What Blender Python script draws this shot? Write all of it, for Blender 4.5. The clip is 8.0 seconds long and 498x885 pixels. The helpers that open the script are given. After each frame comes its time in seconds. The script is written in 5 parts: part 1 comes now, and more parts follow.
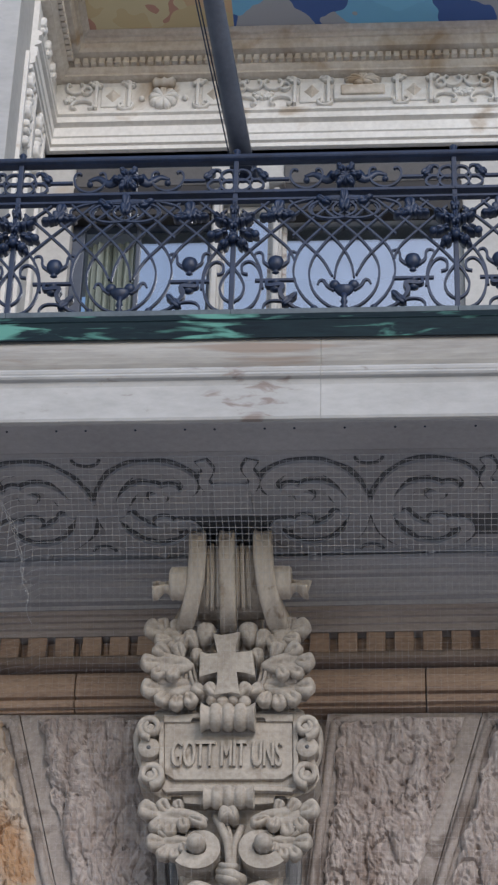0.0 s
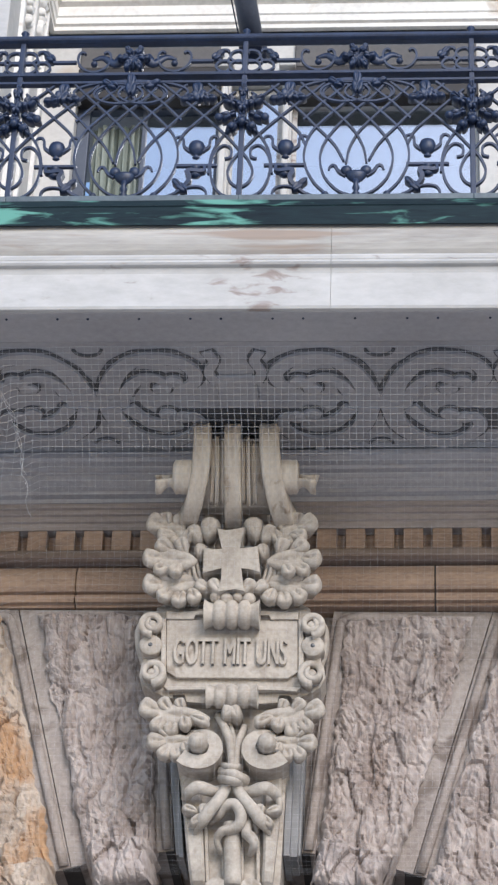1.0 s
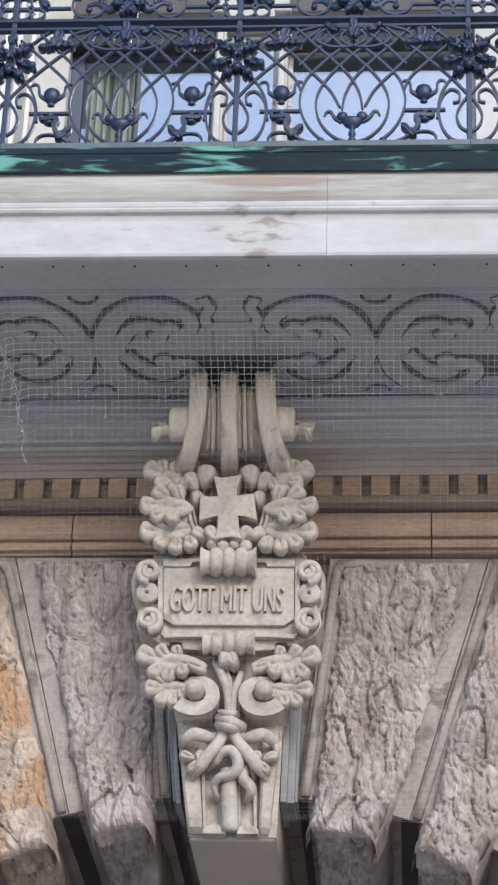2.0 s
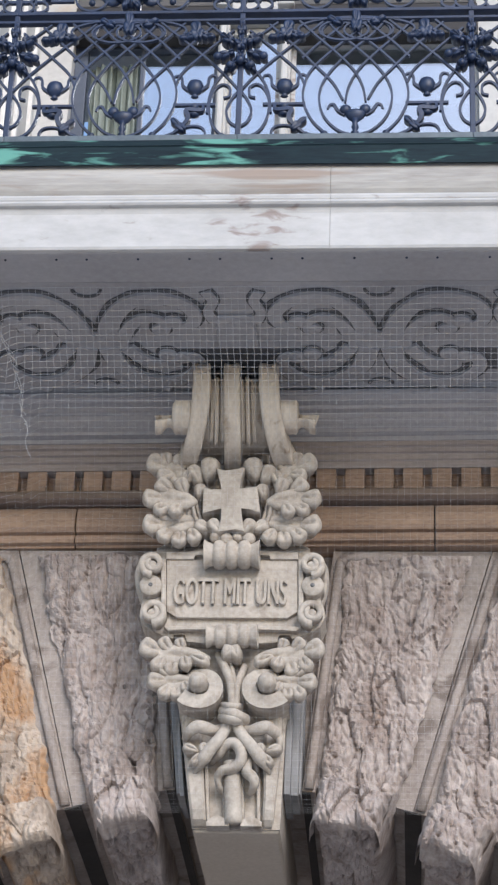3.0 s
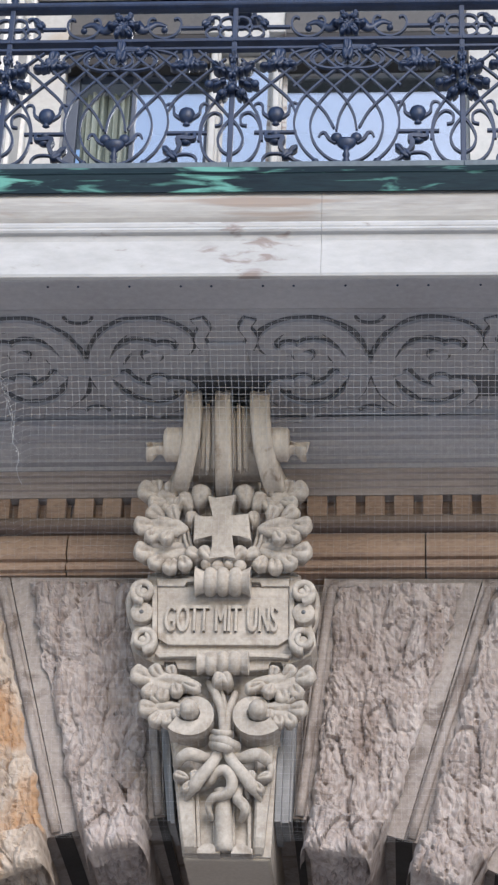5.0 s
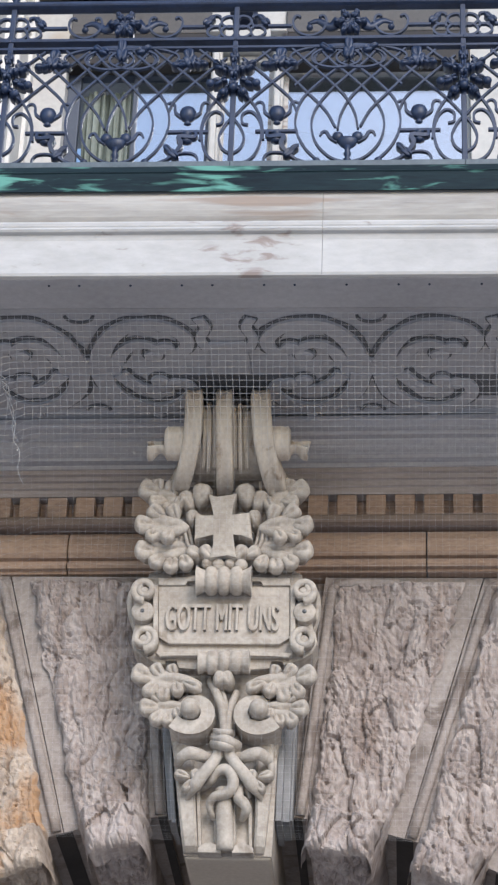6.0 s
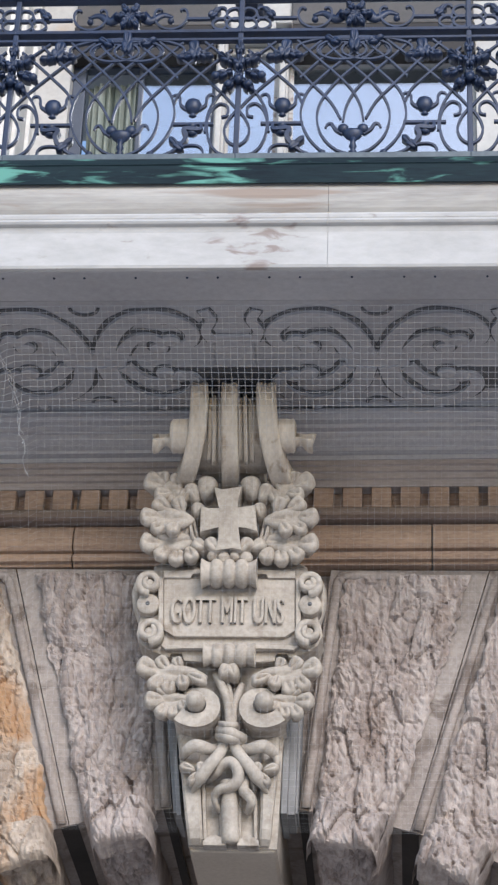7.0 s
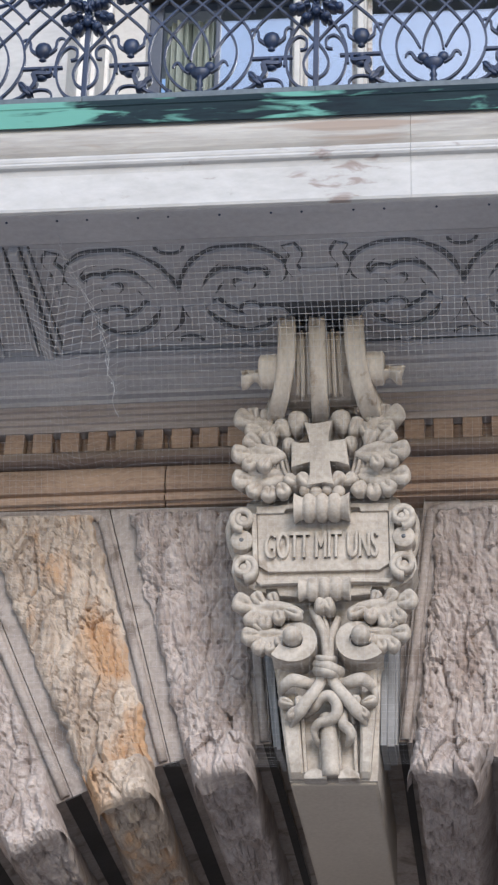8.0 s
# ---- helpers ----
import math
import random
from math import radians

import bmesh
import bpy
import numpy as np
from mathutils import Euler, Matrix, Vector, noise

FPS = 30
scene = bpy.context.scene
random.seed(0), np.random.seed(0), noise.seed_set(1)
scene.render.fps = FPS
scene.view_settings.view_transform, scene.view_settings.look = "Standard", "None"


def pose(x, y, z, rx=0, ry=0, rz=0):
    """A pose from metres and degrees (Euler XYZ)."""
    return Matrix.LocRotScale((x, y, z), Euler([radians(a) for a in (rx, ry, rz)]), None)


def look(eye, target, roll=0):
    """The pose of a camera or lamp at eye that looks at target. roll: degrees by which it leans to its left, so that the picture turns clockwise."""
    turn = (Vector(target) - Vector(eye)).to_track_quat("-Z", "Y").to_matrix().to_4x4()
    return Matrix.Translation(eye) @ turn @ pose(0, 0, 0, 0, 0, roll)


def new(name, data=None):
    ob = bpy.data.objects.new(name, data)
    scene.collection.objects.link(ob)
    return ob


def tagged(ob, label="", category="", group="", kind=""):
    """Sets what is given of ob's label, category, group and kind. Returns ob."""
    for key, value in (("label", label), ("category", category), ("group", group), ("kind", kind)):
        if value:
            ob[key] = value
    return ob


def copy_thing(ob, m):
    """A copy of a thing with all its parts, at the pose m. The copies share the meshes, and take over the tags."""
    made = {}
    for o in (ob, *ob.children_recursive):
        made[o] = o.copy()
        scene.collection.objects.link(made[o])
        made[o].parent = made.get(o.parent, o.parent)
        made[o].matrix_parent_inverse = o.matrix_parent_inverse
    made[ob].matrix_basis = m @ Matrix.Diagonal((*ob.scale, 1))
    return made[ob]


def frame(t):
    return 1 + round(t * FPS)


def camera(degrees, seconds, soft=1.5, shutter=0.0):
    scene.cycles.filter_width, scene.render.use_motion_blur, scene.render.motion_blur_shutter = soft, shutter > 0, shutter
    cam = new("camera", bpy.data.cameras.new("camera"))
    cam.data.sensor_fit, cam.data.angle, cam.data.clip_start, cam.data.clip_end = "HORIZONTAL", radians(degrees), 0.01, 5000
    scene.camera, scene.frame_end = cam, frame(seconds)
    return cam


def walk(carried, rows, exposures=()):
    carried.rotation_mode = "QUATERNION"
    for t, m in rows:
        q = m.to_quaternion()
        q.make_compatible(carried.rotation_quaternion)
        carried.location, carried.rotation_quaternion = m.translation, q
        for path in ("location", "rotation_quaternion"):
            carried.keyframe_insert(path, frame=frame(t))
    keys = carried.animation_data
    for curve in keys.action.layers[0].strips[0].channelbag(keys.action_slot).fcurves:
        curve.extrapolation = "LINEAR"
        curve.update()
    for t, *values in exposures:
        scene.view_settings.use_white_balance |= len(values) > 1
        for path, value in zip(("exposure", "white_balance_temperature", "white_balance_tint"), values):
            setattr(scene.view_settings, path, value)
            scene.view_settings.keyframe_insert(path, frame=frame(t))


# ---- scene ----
cam = camera(12.0, 8.0, 2.4)
# seconds, yaw, pitch, roll (degrees), metres ahead of the standing place
ROWS = [
    (0.0, 4.661, 33.352, 1.823, -0.334),
    (0.2, 4.400, 33.194, 1.689, -0.333),
    (0.5, 4.590, 33.170, 1.720, 0.000),
    (0.7, 4.667, 32.405, 1.924, 0.007),
    (0.8, 4.661, 31.743, 2.087, 0.009),
    (1.0, 4.737, 30.701, 2.411, 0.010),
    (1.2, 4.647, 30.365, 2.369, 0.012),
    (1.5, 4.545, 29.837, 2.242, 0.016),
    (3.0, 4.657, 29.258, 2.237, 0.009),
    (3.5, 4.507, 29.749, 2.211, -0.007),
    (4.0, 4.411, 30.051, 2.145, -0.012),
    (4.5, 4.428, 29.957, 2.166, -0.003),
    (6.0, 4.467, 29.901, 2.212, -0.001),
    (6.5, 4.552, 29.864, 2.301, -0.002),
    (7.0, 4.607, 29.713, 2.282, 0.010),
    (7.2, 5.269, 29.150, 2.149, 0.015),
    (7.3, 5.831, 28.786, 2.076, 0.017),
    (7.5, 6.701, 28.164, 1.767, 0.023),
    (8.0, 7.023, 28.064, 1.712, 0.020),
]
EYE = Vector((0.0, 0.0, 1.6))
AHEAD = pose(0, 0, 0, 90 + 33.17, 0, 4.59) @ Vector((0, 0, -1))


def stand(yaw, pitch, roll, ahead):
    return Matrix.Translation(EYE + AHEAD * ahead) @ pose(0, 0, 0, 90 + pitch, 0, yaw) @ pose(0, 0, 0, 0, 0, roll)


walk(cam, [(t, stand(a, b, c, d)) for t, a, b, c, d in ROWS],
     [(t, 0.58 + e, 6130, 13) for t, e in ((0.0, -0.7), (0.5, -0.3), (1.0, 0.0), (8.0, 0.0))])

# ---- light ----
world = bpy.data.worlds.new("sky")
scene.world = world
world.use_nodes = True
wn = world.node_tree.nodes
sky = wn.new("ShaderNodeTexSky")
sky.sky_type, sky.sun_disc = "NISHITA", False
sky.sun_elevation, sky.sun_rotation = radians(28), radians(158)
sky.air_density, sky.dust_density = 1.2, 0.8
wn["Background"].inputs["Strength"].default_value = 0.16
world.node_tree.links.new(sky.outputs["Color"], wn["Background"].inputs["Color"])
sun = new("sun", bpy.data.lights.new("sun", "SUN"))
sun.data.energy, sun.data.angle, sun.data.color = 1.45, radians(26), (1.0, 0.97, 0.94)
sun.matrix_world = look((17, -42, 24), (0, 0, 0))


# ---- materials ----
def material(name, low, high, rough=0.8, grain=30.0, patch=2.0, bump=0.3, depth=0.01, metal=0.0,
             stain=None, stain_at=0.6, stain_scale=3.0, piece=0.0, stretch=(1, 1, 1), gather=()):
    """Two colours mixed by a broad and a fine noise, a stain of its own, relief from the fine noise."""
    m = bpy.data.materials.new(name)
    m.use_nodes = True
    nt = m.node_tree
    n, link = nt.nodes, nt.links.new
    bsdf = n["Principled BSDF"]
    geo = n.new("ShaderNodeNewGeometry")
    tc = n.new("ShaderNodeMapping")
    tc.inputs["Scale"].default_value = stretch
    link(geo.outputs["Position"], tc.inputs["Vector"])
    fine = n.new("ShaderNodeTexNoise")
    fine.inputs["Scale"].default_value, fine.inputs["Detail"].default_value, fine.inputs["Roughness"].default_value = grain, 6, 0.65
    broad = n.new("ShaderNodeTexNoise")
    broad.inputs["Scale"].default_value, broad.inputs["Detail"].default_value = patch, 4
    link(tc.outputs["Vector"], fine.inputs["Vector"])
    link(tc.outputs["Vector"], broad.inputs["Vector"])
    add = n.new("ShaderNodeMath")
    add.operation = "MULTIPLY_ADD"
    add.inputs[1].default_value = 0.5
    half = n.new("ShaderNodeMath")
    half.operation, half.inputs[1].default_value = "MULTIPLY", 0.5
    link(broad.outputs["Fac"], half.inputs[0])
    link(fine.outputs["Fac"], add.inputs[0])
    link(half.outputs[0], add.inputs[2])
    ramp = n.new("ShaderNodeValToRGB")
    ramp.color_ramp.elements[0].position, ramp.color_ramp.elements[1].position = 0.36, 0.64
    ramp.color_ramp.elements[0].color, ramp.color_ramp.elements[1].color = (*low, 1), (*high, 1)
    link(add.outputs[0], ramp.inputs["Fac"])
    colour = ramp.outputs["Color"]
    if stain:
        st = n.new("ShaderNodeTexNoise")
        st.inputs["Scale"].default_value, st.inputs["Detail"].default_value = stain_scale, 5
        st.inputs["Distortion"].default_value = 0.6
        link(tc.outputs["Vector"], st.inputs["Vector"])
        cut = n.new("ShaderNodeValToRGB")
        cut.color_ramp.elements[0].position, cut.color_ramp.elements[1].position = stain_at, stain_at + 0.12
        amount = st.outputs["Fac"]
        for x0, wide, more in gather:
            # the stain gathers round x0, over about `wide` metres
            xyz, near = n.new("ShaderNodeSeparateXYZ"), n.new("ShaderNodeMapRange")
            link(geo.outputs["Position"], xyz.inputs["Vector"])
            off, size, plus = n.new("ShaderNodeMath"), n.new("ShaderNodeMath"), n.new("ShaderNodeMath")
            off.operation, off.inputs[1].default_value = "SUBTRACT", x0
            size.operation, plus.operation = "ABSOLUTE", "ADD"
            near.interpolation_type = "SMOOTHSTEP"
            near.inputs["From Min"].default_value, near.inputs["From Max"].default_value = wide, 0.0
            near.inputs["To Min"].default_value, near.inputs["To Max"].default_value = 0.0, more
            link(xyz.outputs["X"], off.inputs[0])
            link(off.outputs[0], size.inputs[0])
            link(size.outputs[0], near.inputs["Value"])
            link(amount, plus.inputs[0])
            link(near.outputs["Result"], plus.inputs[1])
            amount = plus.outputs[0]
        link(amount, cut.inputs["Fac"])
        mix = n.new("ShaderNodeMix")
        mix.data_type = "RGBA"
        link(cut.outputs["Color"], mix.inputs["Factor"])
        link(colour, mix.inputs["A"])
        mix.inputs["B"].default_value = (*stain, 1)
        colour = mix.outputs["Result"]
    if piece:
        info = n.new("ShaderNodeObjectInfo")
        hsv = n.new("ShaderNodeHueSaturation")
        span = n.new("ShaderNodeMapRange")
        span.inputs["To Min"].default_value, span.inputs["To Max"].default_value = 1 - piece, 1 + piece
        link(info.outputs["Random"], span.inputs["Value"])
        link(span.outputs["Result"], hsv.inputs["Value"])
        link(colour, hsv.inputs["Color"])
        colour = hsv.outputs["Color"]
    link(colour, bsdf.inputs["Base Color"])
    bsdf.inputs["Metallic"].default_value = metal
    rr = n.new("ShaderNodeMapRange")
    rr.inputs["To Min"].default_value, rr.inputs["To Max"].default_value = max(rough - 0.12, 0.05), min(rough + 0.12, 1)
    link(fine.outputs["Fac"], rr.inputs["Value"])
    link(rr.outputs["Result"], bsdf.inputs["Roughness"])
    if bump:
        bp = n.new("ShaderNodeBump")
        bp.inputs["Strength"].default_value, bp.inputs["Distance"].default_value = bump, depth
        link(fine.outputs["Fac"], bp.inputs["Height"])
        link(bp.outputs["Normal"], bsdf.inputs["Normal"])
    return m


STONE = material("weathered_limestone", (0.25, 0.198, 0.172), (0.525, 0.455, 0.415), 0.9, 26, 5.0, 0.9, 0.016,
                 stain=(0.30, 0.235, 0.20), stain_at=0.58, stain_scale=4.0, stretch=(1.6, 1, 0.7))
OCHRE = material("rust_stained_limestone", (0.28, 0.215, 0.165), (0.57, 0.475, 0.385), 0.9, 26, 5.0, 0.9, 0.016,
                 stain=(0.44, 0.27, 0.15), stain_at=0.51, stain_scale=2.6, stretch=(1.5, 1, 0.6))
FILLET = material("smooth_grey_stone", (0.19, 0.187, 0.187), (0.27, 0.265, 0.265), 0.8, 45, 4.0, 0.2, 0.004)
CONSOLE = material("yellowed_carved_stone", (0.42, 0.355, 0.285), (0.62, 0.55, 0.46), 0.85, 34, 7.0, 0.3, 0.004,
                   stain=(0.27, 0.205, 0.145), stain_at=0.62, stain_scale=9, stretch=(1.6, 1, 0.7))
DRAFT = material("tooled_stone", (0.235, 0.194, 0.170), (0.40, 0.347, 0.31), 0.85, 45, 4.0, 0.5, 0.009, stain=(0.17, 0.135, 0.115), stain_at=0.54, stain_scale=6.0)
CORNICE = material("brown_sandstone", (0.21, 0.138, 0.096), (0.42, 0.288, 0.20), 0.85, 40, 2.6, 0.3, 0.004,
                   stain=(0.20, 0.15, 0.12), stain_at=0.6, stain_scale=2.4, stretch=(0.6, 1, 2))
CARVED = material("carved_pale_stone", (0.30, 0.258, 0.213), (0.51, 0.455, 0.392), 0.85, 40, 6.0, 0.3, 0.004,
                  stain=(0.25, 0.205, 0.16), stain_at=0.60, stain_scale=6)
WHITE = material("white_painted_stone", (0.39, 0.38, 0.37), (0.50, 0.49, 0.48), 0.7, 22, 4.0, 0.15, 0.003,
                 stain=(0.27, 0.225, 0.205), stain_at=0.67, stain_scale=15.0, stretch=(0.5, 1, 1.3), gather=((-0.76, 0.42, 0.17),))
SOFFIT = material("grey_painted_iron", (0.315, 0.31, 0.315), (0.42, 0.415, 0.42), 0.7, 25, 1.5, 0.15, 0.004,
                  stain=(0.33, 0.32, 0.32), stain_at=0.62, stain_scale=2.0)
IRON = material("blue_black_wrought_iron", (0.006, 0.013, 0.036), (0.018, 0.034, 0.082), 0.46, 60, 9, 0.35, 0.003)
COPPER = material("verdigris_copper", (0.006, 0.011, 0.017), (0.018, 0.036, 0.042), 0.6, 25, 1.5, 0.2, 0.003,
                  stain=(0.12, 0.30, 0.25), stain_at=0.58, stain_scale=9.0, stretch=(0.30, 1, 2.0), gather=((-2.6, 1.15, 0.36), (-0.95, 0.40, 0.13)))
COPPER.node_tree.nodes["Principled BSDF"].inputs["Specular IOR Level"].default_value = 0.12
CREAM = material("cream_painted_plaster", (0.42, 0.41, 0.395), (0.55, 0.54, 0.52), 0.7, 20, 1.5, 0.15, 0.003,
                 stain=(0.44, 0.36, 0.27), stain_at=0.68, stain_scale=1.6)
# unseen ground colours, paler than likely so that they light the undersides
BOUNCE_GROUND = material("pale_bounce_ground", (0.42, 0.40, 0.38), (0.55, 0.53, 0.50), 0.9, 12, 1.0, 0.5, 0.004)
BOUNCE_PAVING = material("pale_bounce_paving", (0.36, 0.345, 0.33), (0.47, 0.45, 0.43), 0.85, 60, 1.0, 0.3, 0.003)
CROWN = material("cool_grey_stone", (0.31, 0.302, 0.308), (0.43, 0.42, 0.425), 0.85, 40, 1.6, 0.3, 0.004)
LEDGE = material("dark_brown_sandstone", (0.14, 0.10, 0.078), (0.25, 0.19, 0.152), 0.88, 36, 3.0, 0.3, 0.004, stretch=(0.6, 1, 2))
DUSKY = material("grey_brown_sandstone", (0.25, 0.21, 0.19), (0.38, 0.33, 0.305), 0.87, 36, 3.0, 0.3, 0.004, stretch=(0.5, 1, 2))
# dark grey that stands in for shade in undercuts, gaps and holes
SHADE_GREY = material("shade_grey", (0.08, 0.08, 0.083), (0.13, 0.13, 0.135), 0.8, 40, 2, 0.1, 0.003)
THREAD = material("grey_nylon_thread", (0.40, 0.40, 0.41), (0.54, 0.54, 0.55), 0.6, 40, 2, 0.0)
UNDER = material("smooth_grey_brown_stone", (0.42, 0.355, 0.28), (0.54, 0.47, 0.385), 0.8, 50, 1.5, 0.1, 0.003)
ENTAB = material("aged_cream_paint", (0.60, 0.58, 0.55), (0.80, 0.78, 0.745), 0.7, 25, 1.8, 0.15, 0.003,
                 stain=(0.38, 0.29, 0.20), stain_at=0.6, stain_scale=2.2)
WORN = material("worn_grey_paint", (0.29, 0.27, 0.25), (0.46, 0.44, 0.41), 0.75, 22, 3.5, 0.2, 0.003,
                stain=(0.30, 0.24, 0.20), stain_at=0.60, stain_scale=5.0, stretch=(0.25, 1, 2.5), gather=((-0.72, 0.42, 0.15),))
# near-black that paints the shade of the deep joint slots
SLOT_SHADE = material("slot_shade", (0.030, 0.026, 0.024), (0.060, 0.053, 0.050), 0.9, 30, 2, 0.2, 0.004)
TAN = material("tan_stained_paint", (0.50, 0.435, 0.36), (0.74, 0.685, 0.615), 0.75, 25, 1.8, 0.2, 0.003,
               stain=(0.40, 0.30, 0.20), stain_at=0.56, stain_scale=2.6)
LINTEL = material("grey_paint", (0.07, 0.066, 0.066), (0.11, 0.105, 0.105), 0.7, 30, 2, 0.1, 0.003)
BLIND = material("brown_black_paint", (0.010, 0.008, 0.008), (0.022, 0.018, 0.017), 0.6, 30, 2, 0.1, 0.003)
DARKFRAME = material("slate_blue_paint", (0.045, 0.055, 0.08), (0.07, 0.085, 0.12), 0.5, 30, 2, 0.1, 0.003)
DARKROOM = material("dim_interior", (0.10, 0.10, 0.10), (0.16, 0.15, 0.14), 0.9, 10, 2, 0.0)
CURTAIN = material("pale_green_cloth", (0.15, 0.18, 0.155), (0.34, 0.375, 0.34), 0.9, 90, 3, 0.1, 0.002, stretch=(3, 3, 0.3))
SLATE = material("dusty_slate_paint", (0.06, 0.078, 0.095), (0.12, 0.15, 0.17), 0.5, 30, 4, 0.15, 0.003)
POLE = material("blue_grey_pole_paint", (0.05, 0.058, 0.08), (0.085, 0.095, 0.125), 0.4, 30, 2, 0.1, 0.002)


def glass():
    m = bpy.data.materials.new("window_glass")
    m.use_nodes = True
    n, link = m.node_tree.nodes, m.node_tree.links.new
    n.remove(n["Principled BSDF"])
    gloss, clear, mix = n.new("ShaderNodeBsdfGlossy"), n.new("ShaderNodeBsdfTransparent"), n.new("ShaderNodeMixShader")
    gloss.inputs["Roughness"].default_value = 0.03
    gloss.inputs["Color"].default_value = (0.92, 0.95, 1.0, 1)
    clear.inputs["Color"].default_value = (0.93, 0.96, 0.96, 1)
    mix.inputs["Fac"].default_value = 0.40
    wave = n.new("ShaderNodeTexNoise")
    wave.inputs["Scale"].default_value = 1.4
    bump = n.new("ShaderNodeBump")
    bump.inputs["Strength"].default_value, bump.inputs["Distance"].default_value = 0.15, 0.02
    link(wave.outputs["Fac"], bump.inputs["Height"])
    link(bump.outputs["Normal"], gloss.inputs["Normal"])
    link(clear.outputs[0], mix.inputs[1])
    link(gloss.outputs[0], mix.inputs[2])
    link(mix.outputs[0], n["Material Output"].inputs["Surface"])
    return m


def painted():
    """Broad flat patches of colour: ochres to one side, blues to the other."""
    m = bpy.data.materials.new("ceiling_paint")
    m.use_nodes = True
    n, link = m.node_tree.nodes, m.node_tree.links.new
    geo = n.new("ShaderNodeNewGeometry")
    cells = n.new("ShaderNodeTexVoronoi")
    cells.inputs["Scale"].default_value = 3.2
    warp = n.new("ShaderNodeTexNoise")
    warp.inputs["Scale"].default_value = 3.0
    add = n.new("ShaderNodeMix")
    add.data_type, add.blend_type = "RGBA", "LINEAR_LIGHT"
    add.inputs["Factor"].default_value = 0.25
    link(geo.outputs["Position"], add.inputs["A"])
    link(geo.outputs["Position"], warp.inputs["Vector"])
    link(warp.outputs["Color"], add.inputs["B"])
    link(add.outputs["Result"], cells.inputs["Vector"])
    sep = n.new("ShaderNodeSeparateColor")
    link(cells.outputs["Color"], sep.inputs["Color"])
    warm, cool = n.new("ShaderNodeValToRGB"), n.new("ShaderNodeValToRGB")
    for ramp, cols in ((warm, ((0.58, 0.47, 0.27), (0.60, 0.42, 0.26), (0.62, 0.54, 0.34), (0.48, 0.26, 0.20))),
                       (cool, ((0.05, 0.12, 0.36), (0.20, 0.50, 0.75), (0.40, 0.41, 0.45), (0.22, 0.55, 0.80)))):
        ramp.color_ramp.interpolation = "CONSTANT"
        while len(ramp.color_ramp.elements) < 4:
            ramp.color_ramp.elements.new(0.5)
        for i, c in enumerate(cols):
            ramp.color_ramp.elements[i].position = i / 4
            ramp.color_ramp.elements[i].color = (*c, 1)
        link(sep.outputs["Red"], ramp.inputs["Fac"])
    xyz = n.new("ShaderNodeSeparateXYZ")
    link(geo.outputs["Position"], xyz.inputs["Vector"])
    step = n.new("ShaderNodeMath")
    step.operation, step.inputs[1].default_value = "GREATER_THAN", -1.15
    link(xyz.outputs["X"], step.inputs[0])
    mix = n.new("ShaderNodeMix")
    mix.data_type = "RGBA"
    link(step.outputs[0], mix.inputs["Factor"])
    link(warm.outputs["Color"], mix.inputs["A"])
    link(cool.outputs["Color"], mix.inputs["B"])
    link(mix.outputs["Result"], n["Principled BSDF"].inputs["Base Color"])
    n["Principled BSDF"].inputs["Roughness"].default_value = 0.6
    return m


GLASS = glass()
PAINTED = painted()


# ---- mesh helpers ----
def part(name, bm, mat, parent=None, label="", smooth=False):
    me = bpy.data.meshes.new(name)
    bmesh.ops.recalc_face_normals(bm, faces=bm.faces)
    bm.to_mesh(me)
    bm.free()
    me.materials.append(mat)
    if smooth:
        for p in me.polygons:
            p.use_smooth = True
    ob = new(name, me)
    ob.parent = parent
    if label:
        ob["label"] = label
    return ob


def box(bm, x0, x1, y0, y1, z0, z1, bevel=0.0):
    m = Matrix.Translation(((x0 + x1) / 2, (y0 + y1) / 2, (z0 + z1) / 2)) @ Matrix.Diagonal((x1 - x0, y1 - y0, z1 - z0, 1))
    made = bmesh.ops.create_cube(bm, size=1, matrix=m)["verts"]
    if bevel:
        bmesh.ops.bevel(bm, geom=list({e for v in made for e in v.link_edges}), offset=bevel, segments=2, affect="EDGES", profile=0.5)
    return bm


def run(bm, profile, x0, x1, steps=1):
    """A moulding: a closed (y, z) profile run along x."""
    rings = [[bm.verts.new((x0 + (x1 - x0) * i / steps, y, z)) for y, z in profile] for i in range(steps + 1)]
    n = len(profile)
    for a, b in zip(rings, rings[1:]):
        for i in range(n):
            bm.faces.new((a[i], a[(i + 1) % n], b[(i + 1) % n], b[i]))
    bm.faces.new(rings[0])
    bm.faces.new(rings[-1][::-1])
    return bm


def empty(name, place=(0, 0, 0), **tags):
    ob = new(name)
    ob.location = place
    return tagged(ob, **tags)


def smooth_path(pts, closed=False, fine=5):
    """Catmull-Rom through the points (Vectors or tuples of two or three numbers)."""
    p = [Vector(q) for q in pts]
    n = len(p)
    out = []
    for i in range(n if closed else n - 1):
        a = p[(i - 1) % n] if closed or i else p[0] * 2 - p[1]
        b, c = p[i], p[(i + 1) % n]
        d = p[(i + 2) % n] if closed or i + 2 < n else p[-1] * 2 - p[-2]
        for k in range(fine):
            t = k / fine
            out.append(0.5 * (2 * b + (c - a) * t + (2 * a - 5 * b + 4 * c - d) * t * t + (3 * b - a - 3 * c + d) * t ** 3))
    if not closed:
        out.append(p[-1])
    return out


